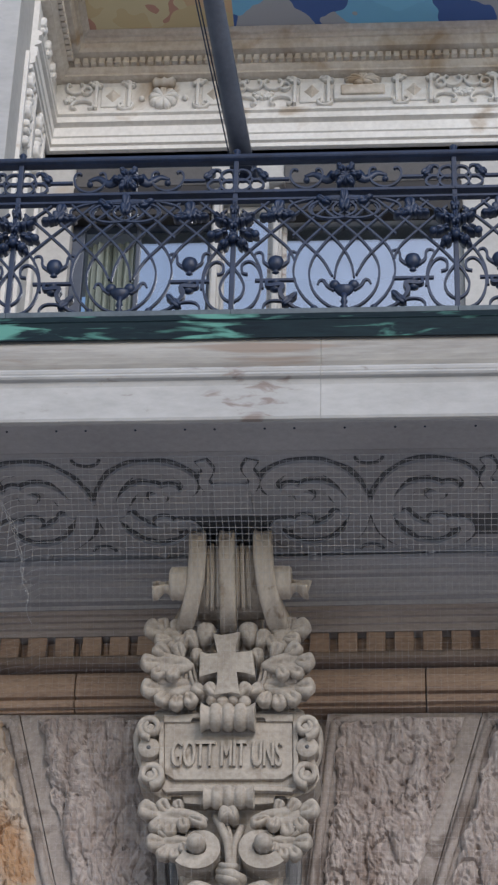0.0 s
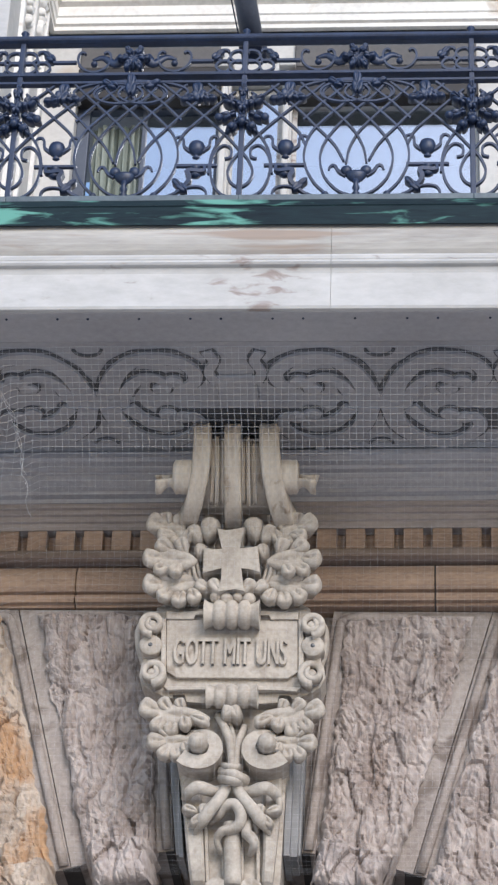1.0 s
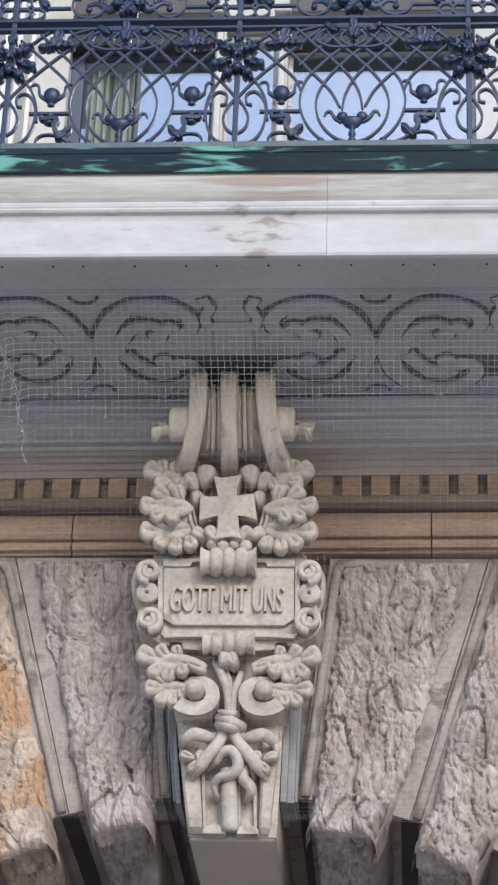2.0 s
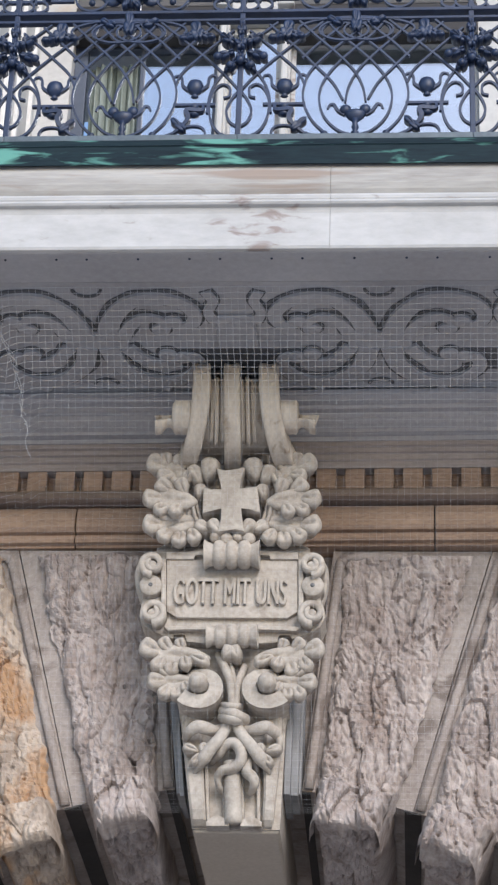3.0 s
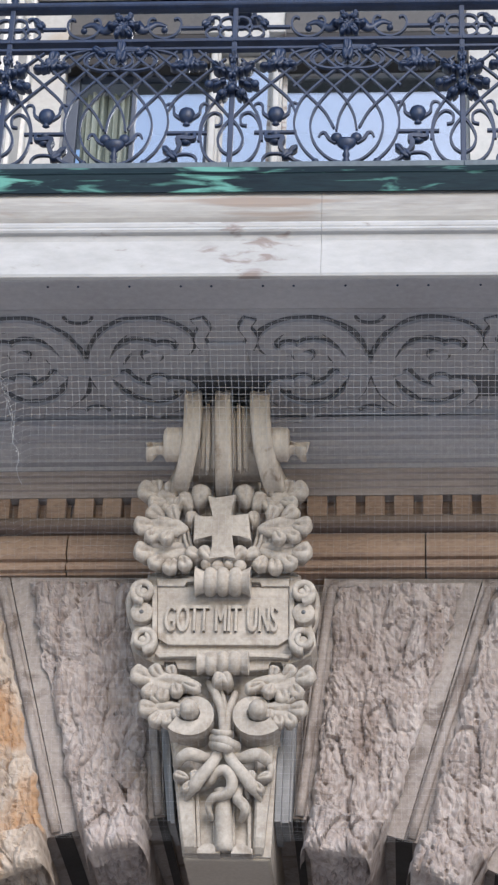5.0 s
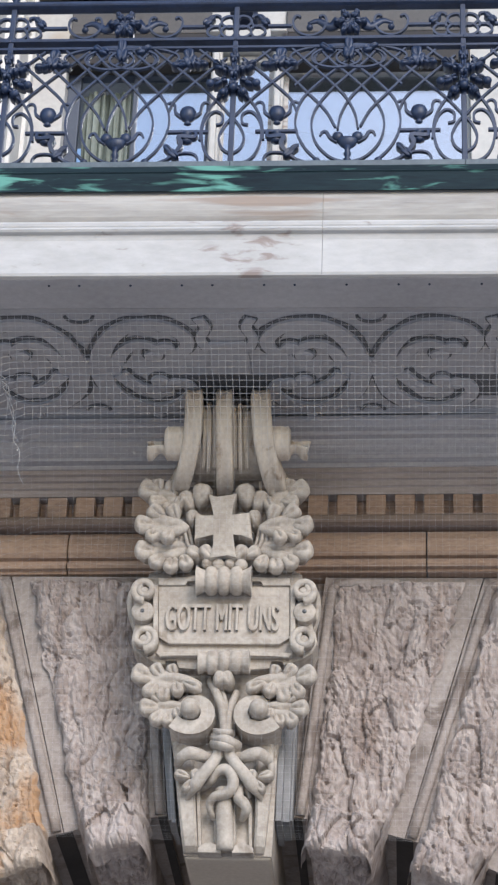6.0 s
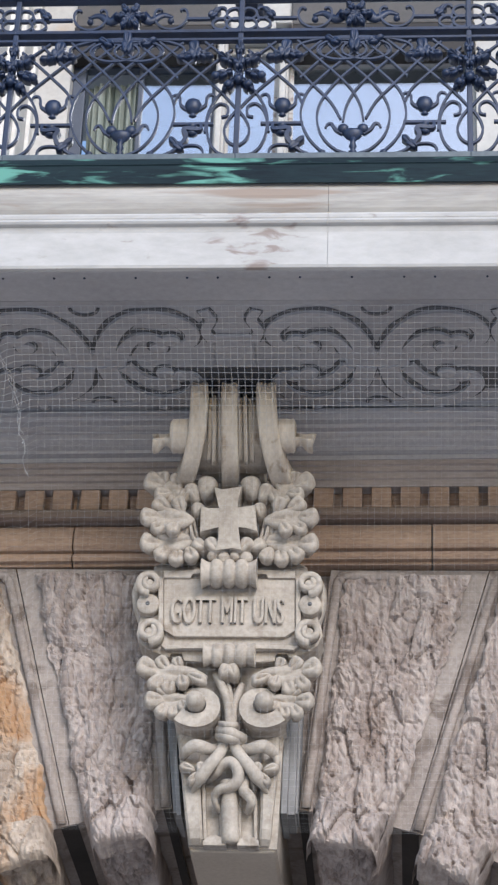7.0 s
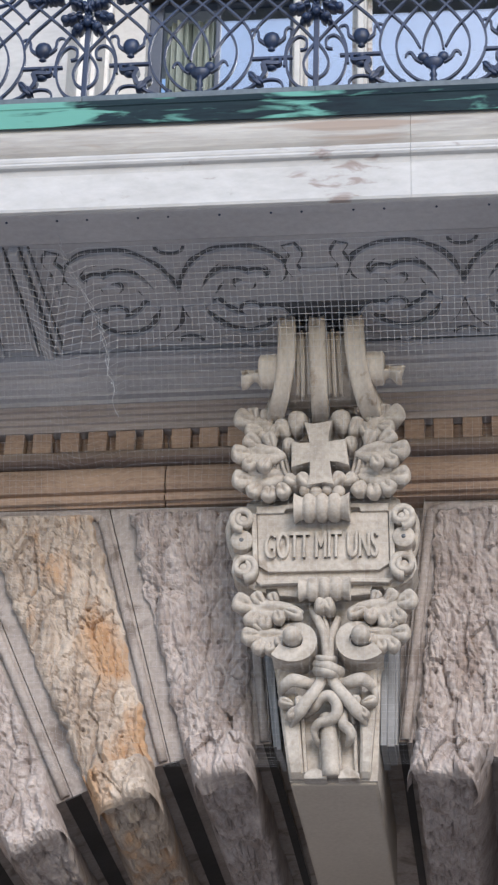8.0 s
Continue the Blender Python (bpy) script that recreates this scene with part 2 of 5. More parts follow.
def sweep(bm, pts, wide, deep, sides=4, closed=False, taper=None, face=(0, 1, 0)):
    """A bar along 3D points: wide across its run, deep along `face`. taper(t) scales it."""
    p = [Vector(q) for q in pts]
    n = len(p)
    face = Vector(face)
    rings = []
    for i in range(n):
        a = p[i - 1] if i or closed else p[0]
        b = p[(i + 1) % n] if i + 1 < n or closed else p[-1]
        run_dir = (b - a).normalized()
        side = run_dir.cross(face)
        side = side.normalized() if side.length > 1e-6 else Vector((1, 0, 0))
        out = side.cross(run_dir).normalized()
        k = taper(i / max(n - 1, 1)) if taper else 1.0
        ring = []
        for j in range(sides):
            a2 = 2 * math.pi * (j + 0.5) / sides
            r = 0.7071 if sides == 4 else 0.5
            ring.append(bm.verts.new(p[i] + side * (wide * k * r * math.cos(a2)) + out * (deep * k * r * math.sin(a2))))
        rings.append(ring)
    pairs = list(zip(rings, rings[1:])) + ([(rings[-1], rings[0])] if closed else [])
    for a, b in pairs:
        for j in range(sides):
            bm.faces.new((a[j], a[(j + 1) % sides], b[(j + 1) % sides], b[j]))
    if not closed:
        bm.faces.new(rings[0])
        bm.faces.new(rings[-1][::-1])
    return bm


def curl(turns, swell, n=60):
    """A C-scroll in the plane: its curvature grows towards both ends. Fits a box of 2 x 2 about the origin."""
    pts, x, y, h = [], 0.0, 0.0, 0.0
    left, right = [], []
    for sign, store in ((1, right), (-1, left)):
        x = y = 0.0
        h = 0.0
        for i in range(n):
            s = i / n
            k = turns * (1 + swell * s ** 3)
            h += k / n
            x += math.cos(h) / n
            y += math.sin(h) / n
            store.append((sign * x, y))
    pts = left[::-1] + [(0, 0)] + right
    xs, ys = [q[0] for q in pts], [q[1] for q in pts]
    cx, cy = (max(xs) + min(xs)) / 2, (max(ys) + min(ys)) / 2
    rx, ry = (max(xs) - min(xs)) / 2, (max(ys) - min(ys)) / 2
    return [((a - cx) / rx, (b - cy) / ry) for a, b in pts]


def lathe(bm, profile, centre, axis="z", sides=14, squash=1.0):
    """A turned shape: (radius, height) pairs about an axis through centre."""
    c = Vector(centre)
    rings = []
    for r, h in profile:
        ring = []
        for j in range(sides):
            a = 2 * math.pi * j / sides
            p, q = r * math.cos(a), r * math.sin(a) * squash
            ring.append(bm.verts.new(c + Vector({"z": (p, q, h), "x": (h, p, q), "y": (p, h, q)}[axis])))
        rings.append(ring)
    for a, b in zip(rings, rings[1:]):
        for j in range(sides):
            bm.faces.new((a[j], a[(j + 1) % sides], b[(j + 1) % sides], b[j]))
    bm.faces.new(rings[0])
    bm.faces.new(rings[-1][::-1])
    return bm


def leaf(bm, x, y, z, angle, long, wide, thick, lobes=3, cut=0.35, tilt=0.0, even=False):
    """A carved leaf in relief, facing -y: lobed outline, a sunk midrib, its tip towards `angle` (degrees from +x)."""
    rings, n = 7, 12 * lobes
    ca, sa = math.cos(radians(angle)), math.sin(radians(angle))
    grid = []
    for i in range(1, rings + 1):
        q = i / rings
        ring = []
        for j in range(n):
            a = 2 * math.pi * j / n
            scallop = 1 - (1 - abs(math.cos(a * lobes / 2.0))) ** 2.2
            reach = 1.0 if even else 0.62 + 0.38 * math.cos(a / 2) ** 2
            r = reach * (1 - cut * (1 - scallop) * q ** 2.0 - 0.07 * abs(math.sin(a * lobes * 1.5)) * q ** 4)
            lx, lz = q * r * math.cos(a) * long, q * r * math.sin(a) * wide
            swell = math.sqrt(max(0.0, 1 - (0.96 * q) ** 5.0)) * (0.62 + 0.30 * q * scallop)
            groove = 0.16 * q * q * (1 - scallop) + 0.10 * math.sin(a * 3 + long * 90) * q + 0.20 * math.exp(-(min(a, 2 * math.pi - a) / 0.22) ** 2)
            h = thick * (swell - groove) + tilt * lx
            ring.append(bm.verts.new((x + lx * ca - lz * sa, y - h, z + lx * sa + lz * ca)))
        grid.append(ring)
    centre = bm.verts.new((x, y - thick * 0.72, z))
    for j in range(n):
        bm.faces.new((centre, grid[0][j], grid[0][(j + 1) % n]))
    for a, b in zip(grid, grid[1:]):
        for j in range(n):
            bm.faces.new((a[j], a[(j + 1) % n], b[(j + 1) % n], b[j]))
    last = grid[-1]
    rim = [bm.verts.new((v.co.x, y + 0.03, v.co.z)) for v in last]
    for j in range(n):
        bm.faces.new((last[j], last[(j + 1) % n], rim[(j + 1) % n], rim[j]))
    bm.faces.new(rim[::-1])
    return bm


def ball(bm, x, y, z, r, squash=1.0):
    bmesh.ops.create_uvsphere(bm, u_segments=12, v_segments=8, radius=r,
                              matrix=Matrix.Translation((x, y, z)) @ Matrix.Diagonal((1, squash, 1, 1)))
    return bm


def slab(bm, outline, y0, y1, bevel=0.0):
    """A flat plate: an (x, z) outline with thickness from y0 (front) to y1."""
    a = [bm.verts.new((x, y0, z)) for x, z in outline]
    b = [bm.verts.new((x, y1, z)) for x, z in outline]
    n = len(outline)
    front = bm.faces.new(a)
    bm.faces.new(b[::-1])
    for i in range(n):
        bm.faces.new((a[i], b[i], b[(i + 1) % n], a[(i + 1) % n]))
    if bevel:
        bmesh.ops.bevel(bm, geom=list(front.edges), offset=bevel, segments=2, affect="EDGES", profile=0.6)
    return bm


# ---- the plan: the arch below, the balcony, the loggia above ----
WALL = 10.90          # front of the lower facade
ARCH_X, ARCH_Z, ARCH_R = -0.875, 2.69, 2.90
BOSS_R = ARCH_R - 0.06
SOFFIT_Z = 7.84
FRONT = 9.25          # balcony front
RAIL_Y = 9.30
PIER = 10.72          # front of the upper facade
LOGGIA = 12.0         # back wall of the loggia
NICHE = -2.43         # left wall of the loggia
LEFT, RIGHT = -8.0, 7.0

# street and pavement stay out of view and serve as reflectors from below
ground = part("ground", box(bmesh.new(), -400, 400, -400, 400, -0.3, -0.05), BOUNCE_GROUND)
tagged(ground, "unseen street to the horizon, kept pale to bounce light upwards", "street", kind="structure")
pavement = part("pavement", box(bmesh.new(), -60, 60, 7.2, 13.4, -0.1, 0.08, 0.01), BOUNCE_PAVING)
tagged(pavement, "unseen pavement with a kerb, kept pale to bounce light under the arch", "pavement", kind="structure")


def arch_wall():
    """The lower wall with a round arch cut through it."""
    bm = bmesh.new()
    n, top = 40, 7.10
    r = ARCH_R + 0.27
    y0, y1 = WALL + 0.10, WALL + 2.5
    box(bm, LEFT - 8, ARCH_X - r, y0, y1, 0, top)
    box(bm, ARCH_X + r, RIGHT + 8, y0, y1, 0, top)
    pts = [(ARCH_X - r * math.cos(math.pi * i / n), ARCH_Z + r * math.sin(math.pi * i / n)) for i in range(n + 1)]
    for (xa, za), (xb, zb) in zip(pts, pts[1:]):
        lo = [bm.verts.new((x, y, z)) for x, y, z in ((xa, y0, za), (xb, y0, zb), (xb, y1, zb), (xa, y1, za))]
        hi = [bm.verts.new((x, y, top)) for x, y in ((xa, y0), (xb, y0), (xb, y1), (xa, y1))]
        bm.faces.new(lo)
        bm.faces.new(hi)
        bm.faces.new((lo[0], lo[1], hi[1], hi[0]))
        bm.faces.new((lo[3], lo[2], hi[2], hi[3]))
    return bm


wall_lower = part("wall_lower", arch_wall(), DRAFT)
tagged(wall_lower, "grey limestone facade wall pierced by a round arch", "wall", kind="structure")
hall = part("wall_hall", box(bmesh.new(), LEFT, RIGHT, 16.0, 16.3, 0, 7.6), DRAFT)
tagged(hall, "plain dim wall at the back of the archway", "wall", kind="structure")
vault = part("ceiling", box(bmesh.new(), LEFT, RIGHT, WALL + 2.5, 16.0, 6.6, 6.9), DRAFT)
tagged(vault, "plain ceiling of the passage behind the arch", "ceiling", kind="structure")

# rough-hewn voussoirs: smooth margins round a bossed face, the boss turning under the arch
VOUSSOIR_TOP = 7.095
JOINTS = [-0.755, -0.591, -0.427, -0.264, -0.100, 0.100, 0.278, 0.442, 0.606, 0.770]


def on_arch(angle, r, y):
    return Vector((ARCH_X + r * math.sin(angle), y, ARCH_Z + r * math.cos(angle)))


def rough(p, seed):
    """Hewn stone: upright chips parted by grooves, scattered pits, a broad swell."""
    q = Vector((p.x + 0.035 * noise.noise(p * 6), p.y, p.z + 0.06 * noise.noise(p * 4))) + Vector((seed, 0, 0))
    tall = Vector((q.x * 11, q.y * 6, q.z * 4.2))
    chip = noise.voronoi(tall)[0]
    small = noise.voronoi(Vector((q.x * 24, q.y * 16, q.z * 13)))[0]
    pit = max(0.0, 0.25 - noise.voronoi(q * 17)[0][0]) if noise.noise(q * 3.0) > -0.1 else 0.0
    plane = noise.cell(noise.voronoi(tall)[1][0] * 7.3)
    split = min(chip[1] - chip[0], 0.32)
    return (0.045 * noise.noise(q * 2.4) + 0.066 * split + 0.040 * min(small[1] - small[0], 0.30) - 0.16 * pit + 0.022 * plane
            + 0.024 * abs(noise.noise(Vector((q.x * 10, 0, q.z * 3.0)))) + 0.010 * noise.noise(q * 40) - 0.030)


def voussoir(a, b, stone, seed, label):
    base = empty("voussoir", on_arch((a + b) / 2, ARCH_R, WALL), label=label, category="stone block", group="stones of the arch")

    def rel(bm):
        bmesh.ops.translate(bm, verts=bm.verts, vec=-base.location)
        return bm
    # smooth margin behind the boss
    bm = bmesh.new()
    gap = 0.002
    n = 6
    top = [VOUSSOIR_TOP for _ in range(n + 1)]
    rows = []
    for y in (WALL + 0.02, WALL + 2.4):
        lo, hi = [], []
        for i in range(n + 1):
            t = a + gap / ARCH_R + (b - a - 2 * gap / ARCH_R) * i / n
            lo.append(bm.verts.new(on_arch(t, ARCH_R + 0.212, y)))
            hi.append(bm.verts.new(on_arch(t, (VOUSSOIR_TOP - ARCH_Z) / math.cos(t), y)))
        rows.append((lo, hi))
    (l0, h0), (l1, h1) = rows
    for i in range(n):
        bm.faces.new((l0[i], l0[i + 1], h0[i + 1], h0[i]))
        bm.faces.new((l1[i], h1[i], h1[i + 1], l1[i + 1]))
        bm.faces.new((l0[i], l1[i], l1[i + 1], l0[i + 1]))
        bm.faces.new((h0[i], h0[i + 1], h1[i + 1], h1[i]))
    for i in (0, n):
        bm.faces.new((l0[i], h0[i], h1[i], l1[i]))
    part("margin", rel(bm), DRAFT, base, "smooth tooled margin")
    # near-black strip along each joint, under the arch: the slot's deep shade as colour
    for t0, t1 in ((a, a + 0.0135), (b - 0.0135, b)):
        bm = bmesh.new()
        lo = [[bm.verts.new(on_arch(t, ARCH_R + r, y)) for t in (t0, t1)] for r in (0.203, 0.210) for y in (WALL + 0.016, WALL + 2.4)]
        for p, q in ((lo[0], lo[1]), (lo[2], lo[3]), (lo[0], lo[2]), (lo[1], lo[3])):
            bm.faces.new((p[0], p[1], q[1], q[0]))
        part("joint_strip", rel(bm), SLOT_SHADE, base, "near-black strip painted as the shade of the joint slot")
    # raised bead along the edge that faces the keystone, turning in under the cornice
    inner = (a + b) / 2 > 0
    side = 1 if inner else -1
    t0 = a + 0.0105 if inner else b - 0.0105
    top_r = (VOUSSOIR_TOP - 0.045 - ARCH_Z) / math.cos(t0)
    lo, hi = on_arch(t0, ARCH_R + 0.222, WALL + 0.008), on_arch(t0, top_r - 0.06, WALL + 0.008)
    turn = [hi.lerp(on_arch(t0, top_r, WALL + 0.008), 0.6) + Vector((side * 0.012, 0, 0)), on_arch(t0, top_r, WALL + 0.008) + Vector((side * 0.05, 0, 0.004)), on_arch(t0, top_r, WALL + 0.008) + Vector((side * 0.34, 0, 0.0))]
    way = [lo, lo.lerp(hi, 0.35), lo.lerp(hi, 0.7), hi, *turn]
    part("bead", rel(sweep(bmesh.new(), smooth_path(way, fine=4), 0.050, 0.044, 10)), DRAFT, base, "raised bead round the margin", True)
    # bossed face
    bm = bmesh.new()
    nu, nf, ns = 60, 170, 60
    inset = 0.015
    lanes = []
    for j in range(nu + 1):
        u = j / nu
        edge = min(1.0, min(u, 1 - u) * 7.0)
        round_off = math.sqrt(max(0.0, 1 - (1 - edge) ** 2))
        line = []
        for i in range(nf + ns + 1):
            low = min(i / nf, 1.0) ** 2
            inn = inset + 0.005 + 0.010 * low + 0.003 * noise.noise((seed, i * 0.21, 0))
            t = a + inn + (b - a - 2 * inn) * u
            side_wobble = (0.006 * noise.noise((seed * 3 + (0 if u < 0.5 else 9), i * 0.05, 2.0)) + 0.004 * noise.noise((seed * 5 + (0 if u < 0.5 else 9), i * 0.23, 4.0))) * (1 - edge)
            t += side_wobble
            top_r = (VOUSSOIR_TOP - 0.035 - ARCH_Z) / math.cos(t)
            if i <= nf:
                w = i / nf
                r = top_r + (BOSS_R - top_r) * w
                above = r - BOSS_R
                rise = min(max((0.28 + 0.03 * noise.noise((t * 20, seed, 1.0)) - above) / 0.06, 0.0), 1.0)
                nose = 0.23 * rise * rise * (3 - 2 * rise) - 0.05 * max(0.0, 1 - above / 0.05) ** 2 + 0.05 * math.exp(-(above / 0.45) ** 2) + 0.07 * max(0.0, 1 - above / 0.28)
                lip = min(1.0, w * nf / 3.0)
                p = on_arch(t, r, WALL)
                out = (0.045 + nose + rough(p, seed)) * round_off * lip
                p.y -= out
                if i == nf:
                    p = on_arch(t, BOSS_R + 0.12 * (1 - round_off), p.y + 0.01)
            else:
                w = (i - nf) / ns
                p = on_arch(t, BOSS_R, WALL - 0.22 + 2.5 * w ** 1.5)
                drop = (rough(Vector((p.x, p.z, p.y * 1.6)), seed + 5) * 0.9 - 0.035 * min(w * 9, 1.0)) * round_off - 0.26 * (1 - round_off)
                p = on_arch(t, BOSS_R - drop, p.y)
            line.append(bm.verts.new(p))
        lanes.append(line)
    for p, q in zip(lanes, lanes[1:]):
        for i in range(nf + ns):
            bm.faces.new((p[i], p[i + 1], q[i + 1], q[i]))
    part("boss", rel(bm), stone, base, "hewn bossed face", smooth=False)
    return base


for k, (a, b) in enumerate(zip(JOINTS, JOINTS[1:])):
    if k == 4:
        continue
    rusty = k in (2, 0)
    voussoir(a, b, OCHRE if rusty else STONE, 3.7 * k + 1.3,
             "rough-hewn limestone voussoir stained rusty ochre" if rusty else "rough-hewn grey limestone voussoir of the arch")


# ---- brown cornice above the arch ----
def cornice():
    top = empty("trim", (-0.9, WALL, 7.10), label="brown sandstone cornice with a row of dentils", category="cornice", kind="structure")
    top.rotation_euler.z = radians(-1.25)
    joints = [-8.31, -6.45, -4.59, -2.73, -0.87, 0.99, 2.85, 4.71, 6.57, 8.43]
    low = [(0.3, 0.0), (-0.02, 0.0), (-0.02, 0.014), (-0.052, 0.016), (-0.058, 0.03), (-0.055, 0.052), (-0.022, 0.056), (-0.022, 0.074), (-0.05, 0.080), (-0.064, 0.10),
           (-0.060, 0.17), (-0.05, 0.20), (-0.035, 0.222), (-0.005, 0.235), (-0.005, 0.42), (0.3, 0.42)]
    for a, b in zip(joints, joints[1:]):
        part("band", run(bmesh.new(), low, a + 0.004, b - 0.004), CORNICE, top)
    upper = [(0.3, 0.42), (-0.085, 0.42), (-0.09, 0.435), (-0.09, 0.455), (-0.105, 0.46), (-0.108, 0.488), (-0.125, 0.492), (-0.128, 0.515), (-0.145, 0.52), (-0.145, 0.545), (0.3, 0.545)]
    part("band", run(bmesh.new(), upper, LEFT, RIGHT), DUSKY, top, "grey-brown sandstone band")
    crown = [(0.3, 0.545), (-0.155, 0.545), (-0.16, 0.565), (-0.20, 0.57), (-0.205, 0.585), (-0.235, 0.60), (-0.26, 0.62), (-0.27, 0.645),
             (-0.30, 0.65), (-0.305, 0.672), (-0.34, 0.682), (-0.36, 0.70), (-0.36, 0.732), (0.3, 0.732)]
    part("crown", run(bmesh.new(), crown, LEFT, RIGHT), CROWN, top)
    me = None
    for first, pitch, count, way in ((-0.347, 0.1485, 22, -1), (0.429, 0.150, 16, 1)):
        for i in range(count):
            if me is None:
                ob = part("dentil", box(bmesh.new(), -0.0515, 0.0515, -0.085, 0.0, 0.300, 0.418, 0.006), CORNICE, top)
                me = ob.data
            else:
                ob = new("dentil", me)
                ob.parent = top
            ob.location.x = first + way * pitch * i
    ledge = [(0.0, 0.238), (-0.07, 0.242), (-0.095, 0.252), (-0.098, 0.284), (-0.09, 0.298), (0.0, 0.298)]
    part("ledge", run(bmesh.new(), ledge, LEFT, RIGHT), LEDGE, top, "dark brown ledge under the dentils")
    return top


cornice()


# ---- balcony slab: white moulded front, grey panelled underside ----
balcony = empty("balcony", (0, FRONT, SOFFIT_Z), label="long stone balcony with a white moulded edge and grey underside", category="balcony")
T = -balcony.location


def on_balcony(name, bm, mat, label="", smooth=False, parent=None):
    bmesh.ops.translate(bm, verts=bm.verts, vec=T)
    return part(name, bm, mat, parent or balcony, label, smooth)


torus = [(9.62, 8.40), (9.30, 8.40), (9.262, 8.37), (9.238, 8.345), (9.222, 8.31), (9.214, 8.27), (9.213, 8.235), (9.219, 8.20), (9.230, 8.172),
         (9.245, 8.150), (9.248, 8.142), (9.62, 8.142)]
front = [(9.62, 8.139), (9.226, 8.139), (9.216, 8.134), (9.212, 8.122), (9.214, 8.108), (9.219, 8.100), (9.208, 8.096), (9.205, 8.084), (9.212, 8.074), (9.232, 8.068), (9.240, 8.04),
         (9.240, 7.856), (9.246, 7.843), (9.262, 7.838), (9.262, 7.925), (9.62, 7.925)]
edges = [-8.0, -5.0, -2.62, -0.41, 1.8, 4.2, 7.0]
for a, b in zip(edges, edges[1:]):
    on_balcony("front_stone", run(bmesh.new(), front, a + 0.0008, b - 0.0008, 6), WHITE, "white painted moulded edge stone")
    on_balcony("torus_stone", run(bmesh.new(), torus, a + 0.0008, b - 0.0008, 6), WORN, "worn grey rounded upper moulding")
on_balcony("deck", box(bmesh.new(), LEFT, RIGHT, 9.62, WALL + 1.4, 7.95, 8.46), WHITE)
border = [(9.264, 7.848), (9.264, 7.8365), (9.275, 7.834), (9.32, 7.832), (9.325, 7.838), (9.52, 7.838), (9.535, 7.85), (9.55, 7.87), (9.62, 7.87), (9.62, 7.92), (9.264, 7.92)]
on_balcony("border", run(bmesh.new(), border, LEFT, RIGHT), SOFFIT, "grey painted border")
on_balcony("soffit", box(bmesh.new(), LEFT, RIGHT, 9.55, WALL + 0.3, 7.856, 7.95), SOFFIT, "grey painted panelled underside")
back = [(10.50, 7.87), (10.50, 7.855), (10.53, 7.845), (10.56, 7.85), (10.58, 7.842), (10.70, 7.842), (10.70, 7.87)]
on_balcony("border", run(bmesh.new(), back, LEFT, RIGHT), SOFFIT)
for xa, w, deep in ((-2.305, 0.022, 0.03), (-2.365, 0.05, 0.05), (-2.43, 0.022, 0.03), (-2.62, 0.022, 0.03), (-2.68, 0.05, 0.05)):
    on_balcony("rib", box(bmesh.new(), xa - w / 2, xa + w / 2, 9.56, 10.62, 7.856 - deep, 7.87, 0.006), SOFFIT)
    # painted shade: a dark strip beside each rib
    on_balcony("rib_shadow_gap", box(bmesh.new(), xa + w / 2, xa + w / 2 + 0.008, 9.56, 10.62, 7.852, 7.87), SHADE_GREY)
for i in range(34):
    x = -4.6 + 0.205 * i
    bm = bmesh.new()
    lathe(bm, [(0.006, 7.840), (0.006, 7.829), (0.003, 7.826)], (x + 0.04 * ((i * 7) % 5 - 2) / 2, 9.312, 0), sides=8)
    on_balcony("rivet", bm, IRON)

# scrollwork in relief on the underside: pairs of scrolls facing one another, tied at the waist
SCROLL = {
    "upper_arm": [(0.24, -0.05), (0.21, -0.18), (0.154, -0.30), (0.07, -0.385), (-0.042, -0.405), (-0.15, -0.365), (-0.215, -0.27), (-0.20, -0.175), (-0.15, -0.15), (-0.105, -0.19)],
    "lower_arm": [(0.24, 0.05), (0.20, 0.22), (0.10, 0.345), (-0.028, 0.385), (-0.135, 0.34), (-0.205, 0.235), (-0.18, 0.145), (-0.126, 0.15)],
    "inner_arm": [(0.16, -0.05), (0.108, -0.165), (0.042, -0.225), (-0.028, -0.215), (-0.07, -0.16), (-0.04, -0.12)],
    "low_inner_arm": [(0.15, 0.05), (0.08, 0.15), (0.0, 0.195), (-0.07, 0.165), (-0.05, 0.12)],
}


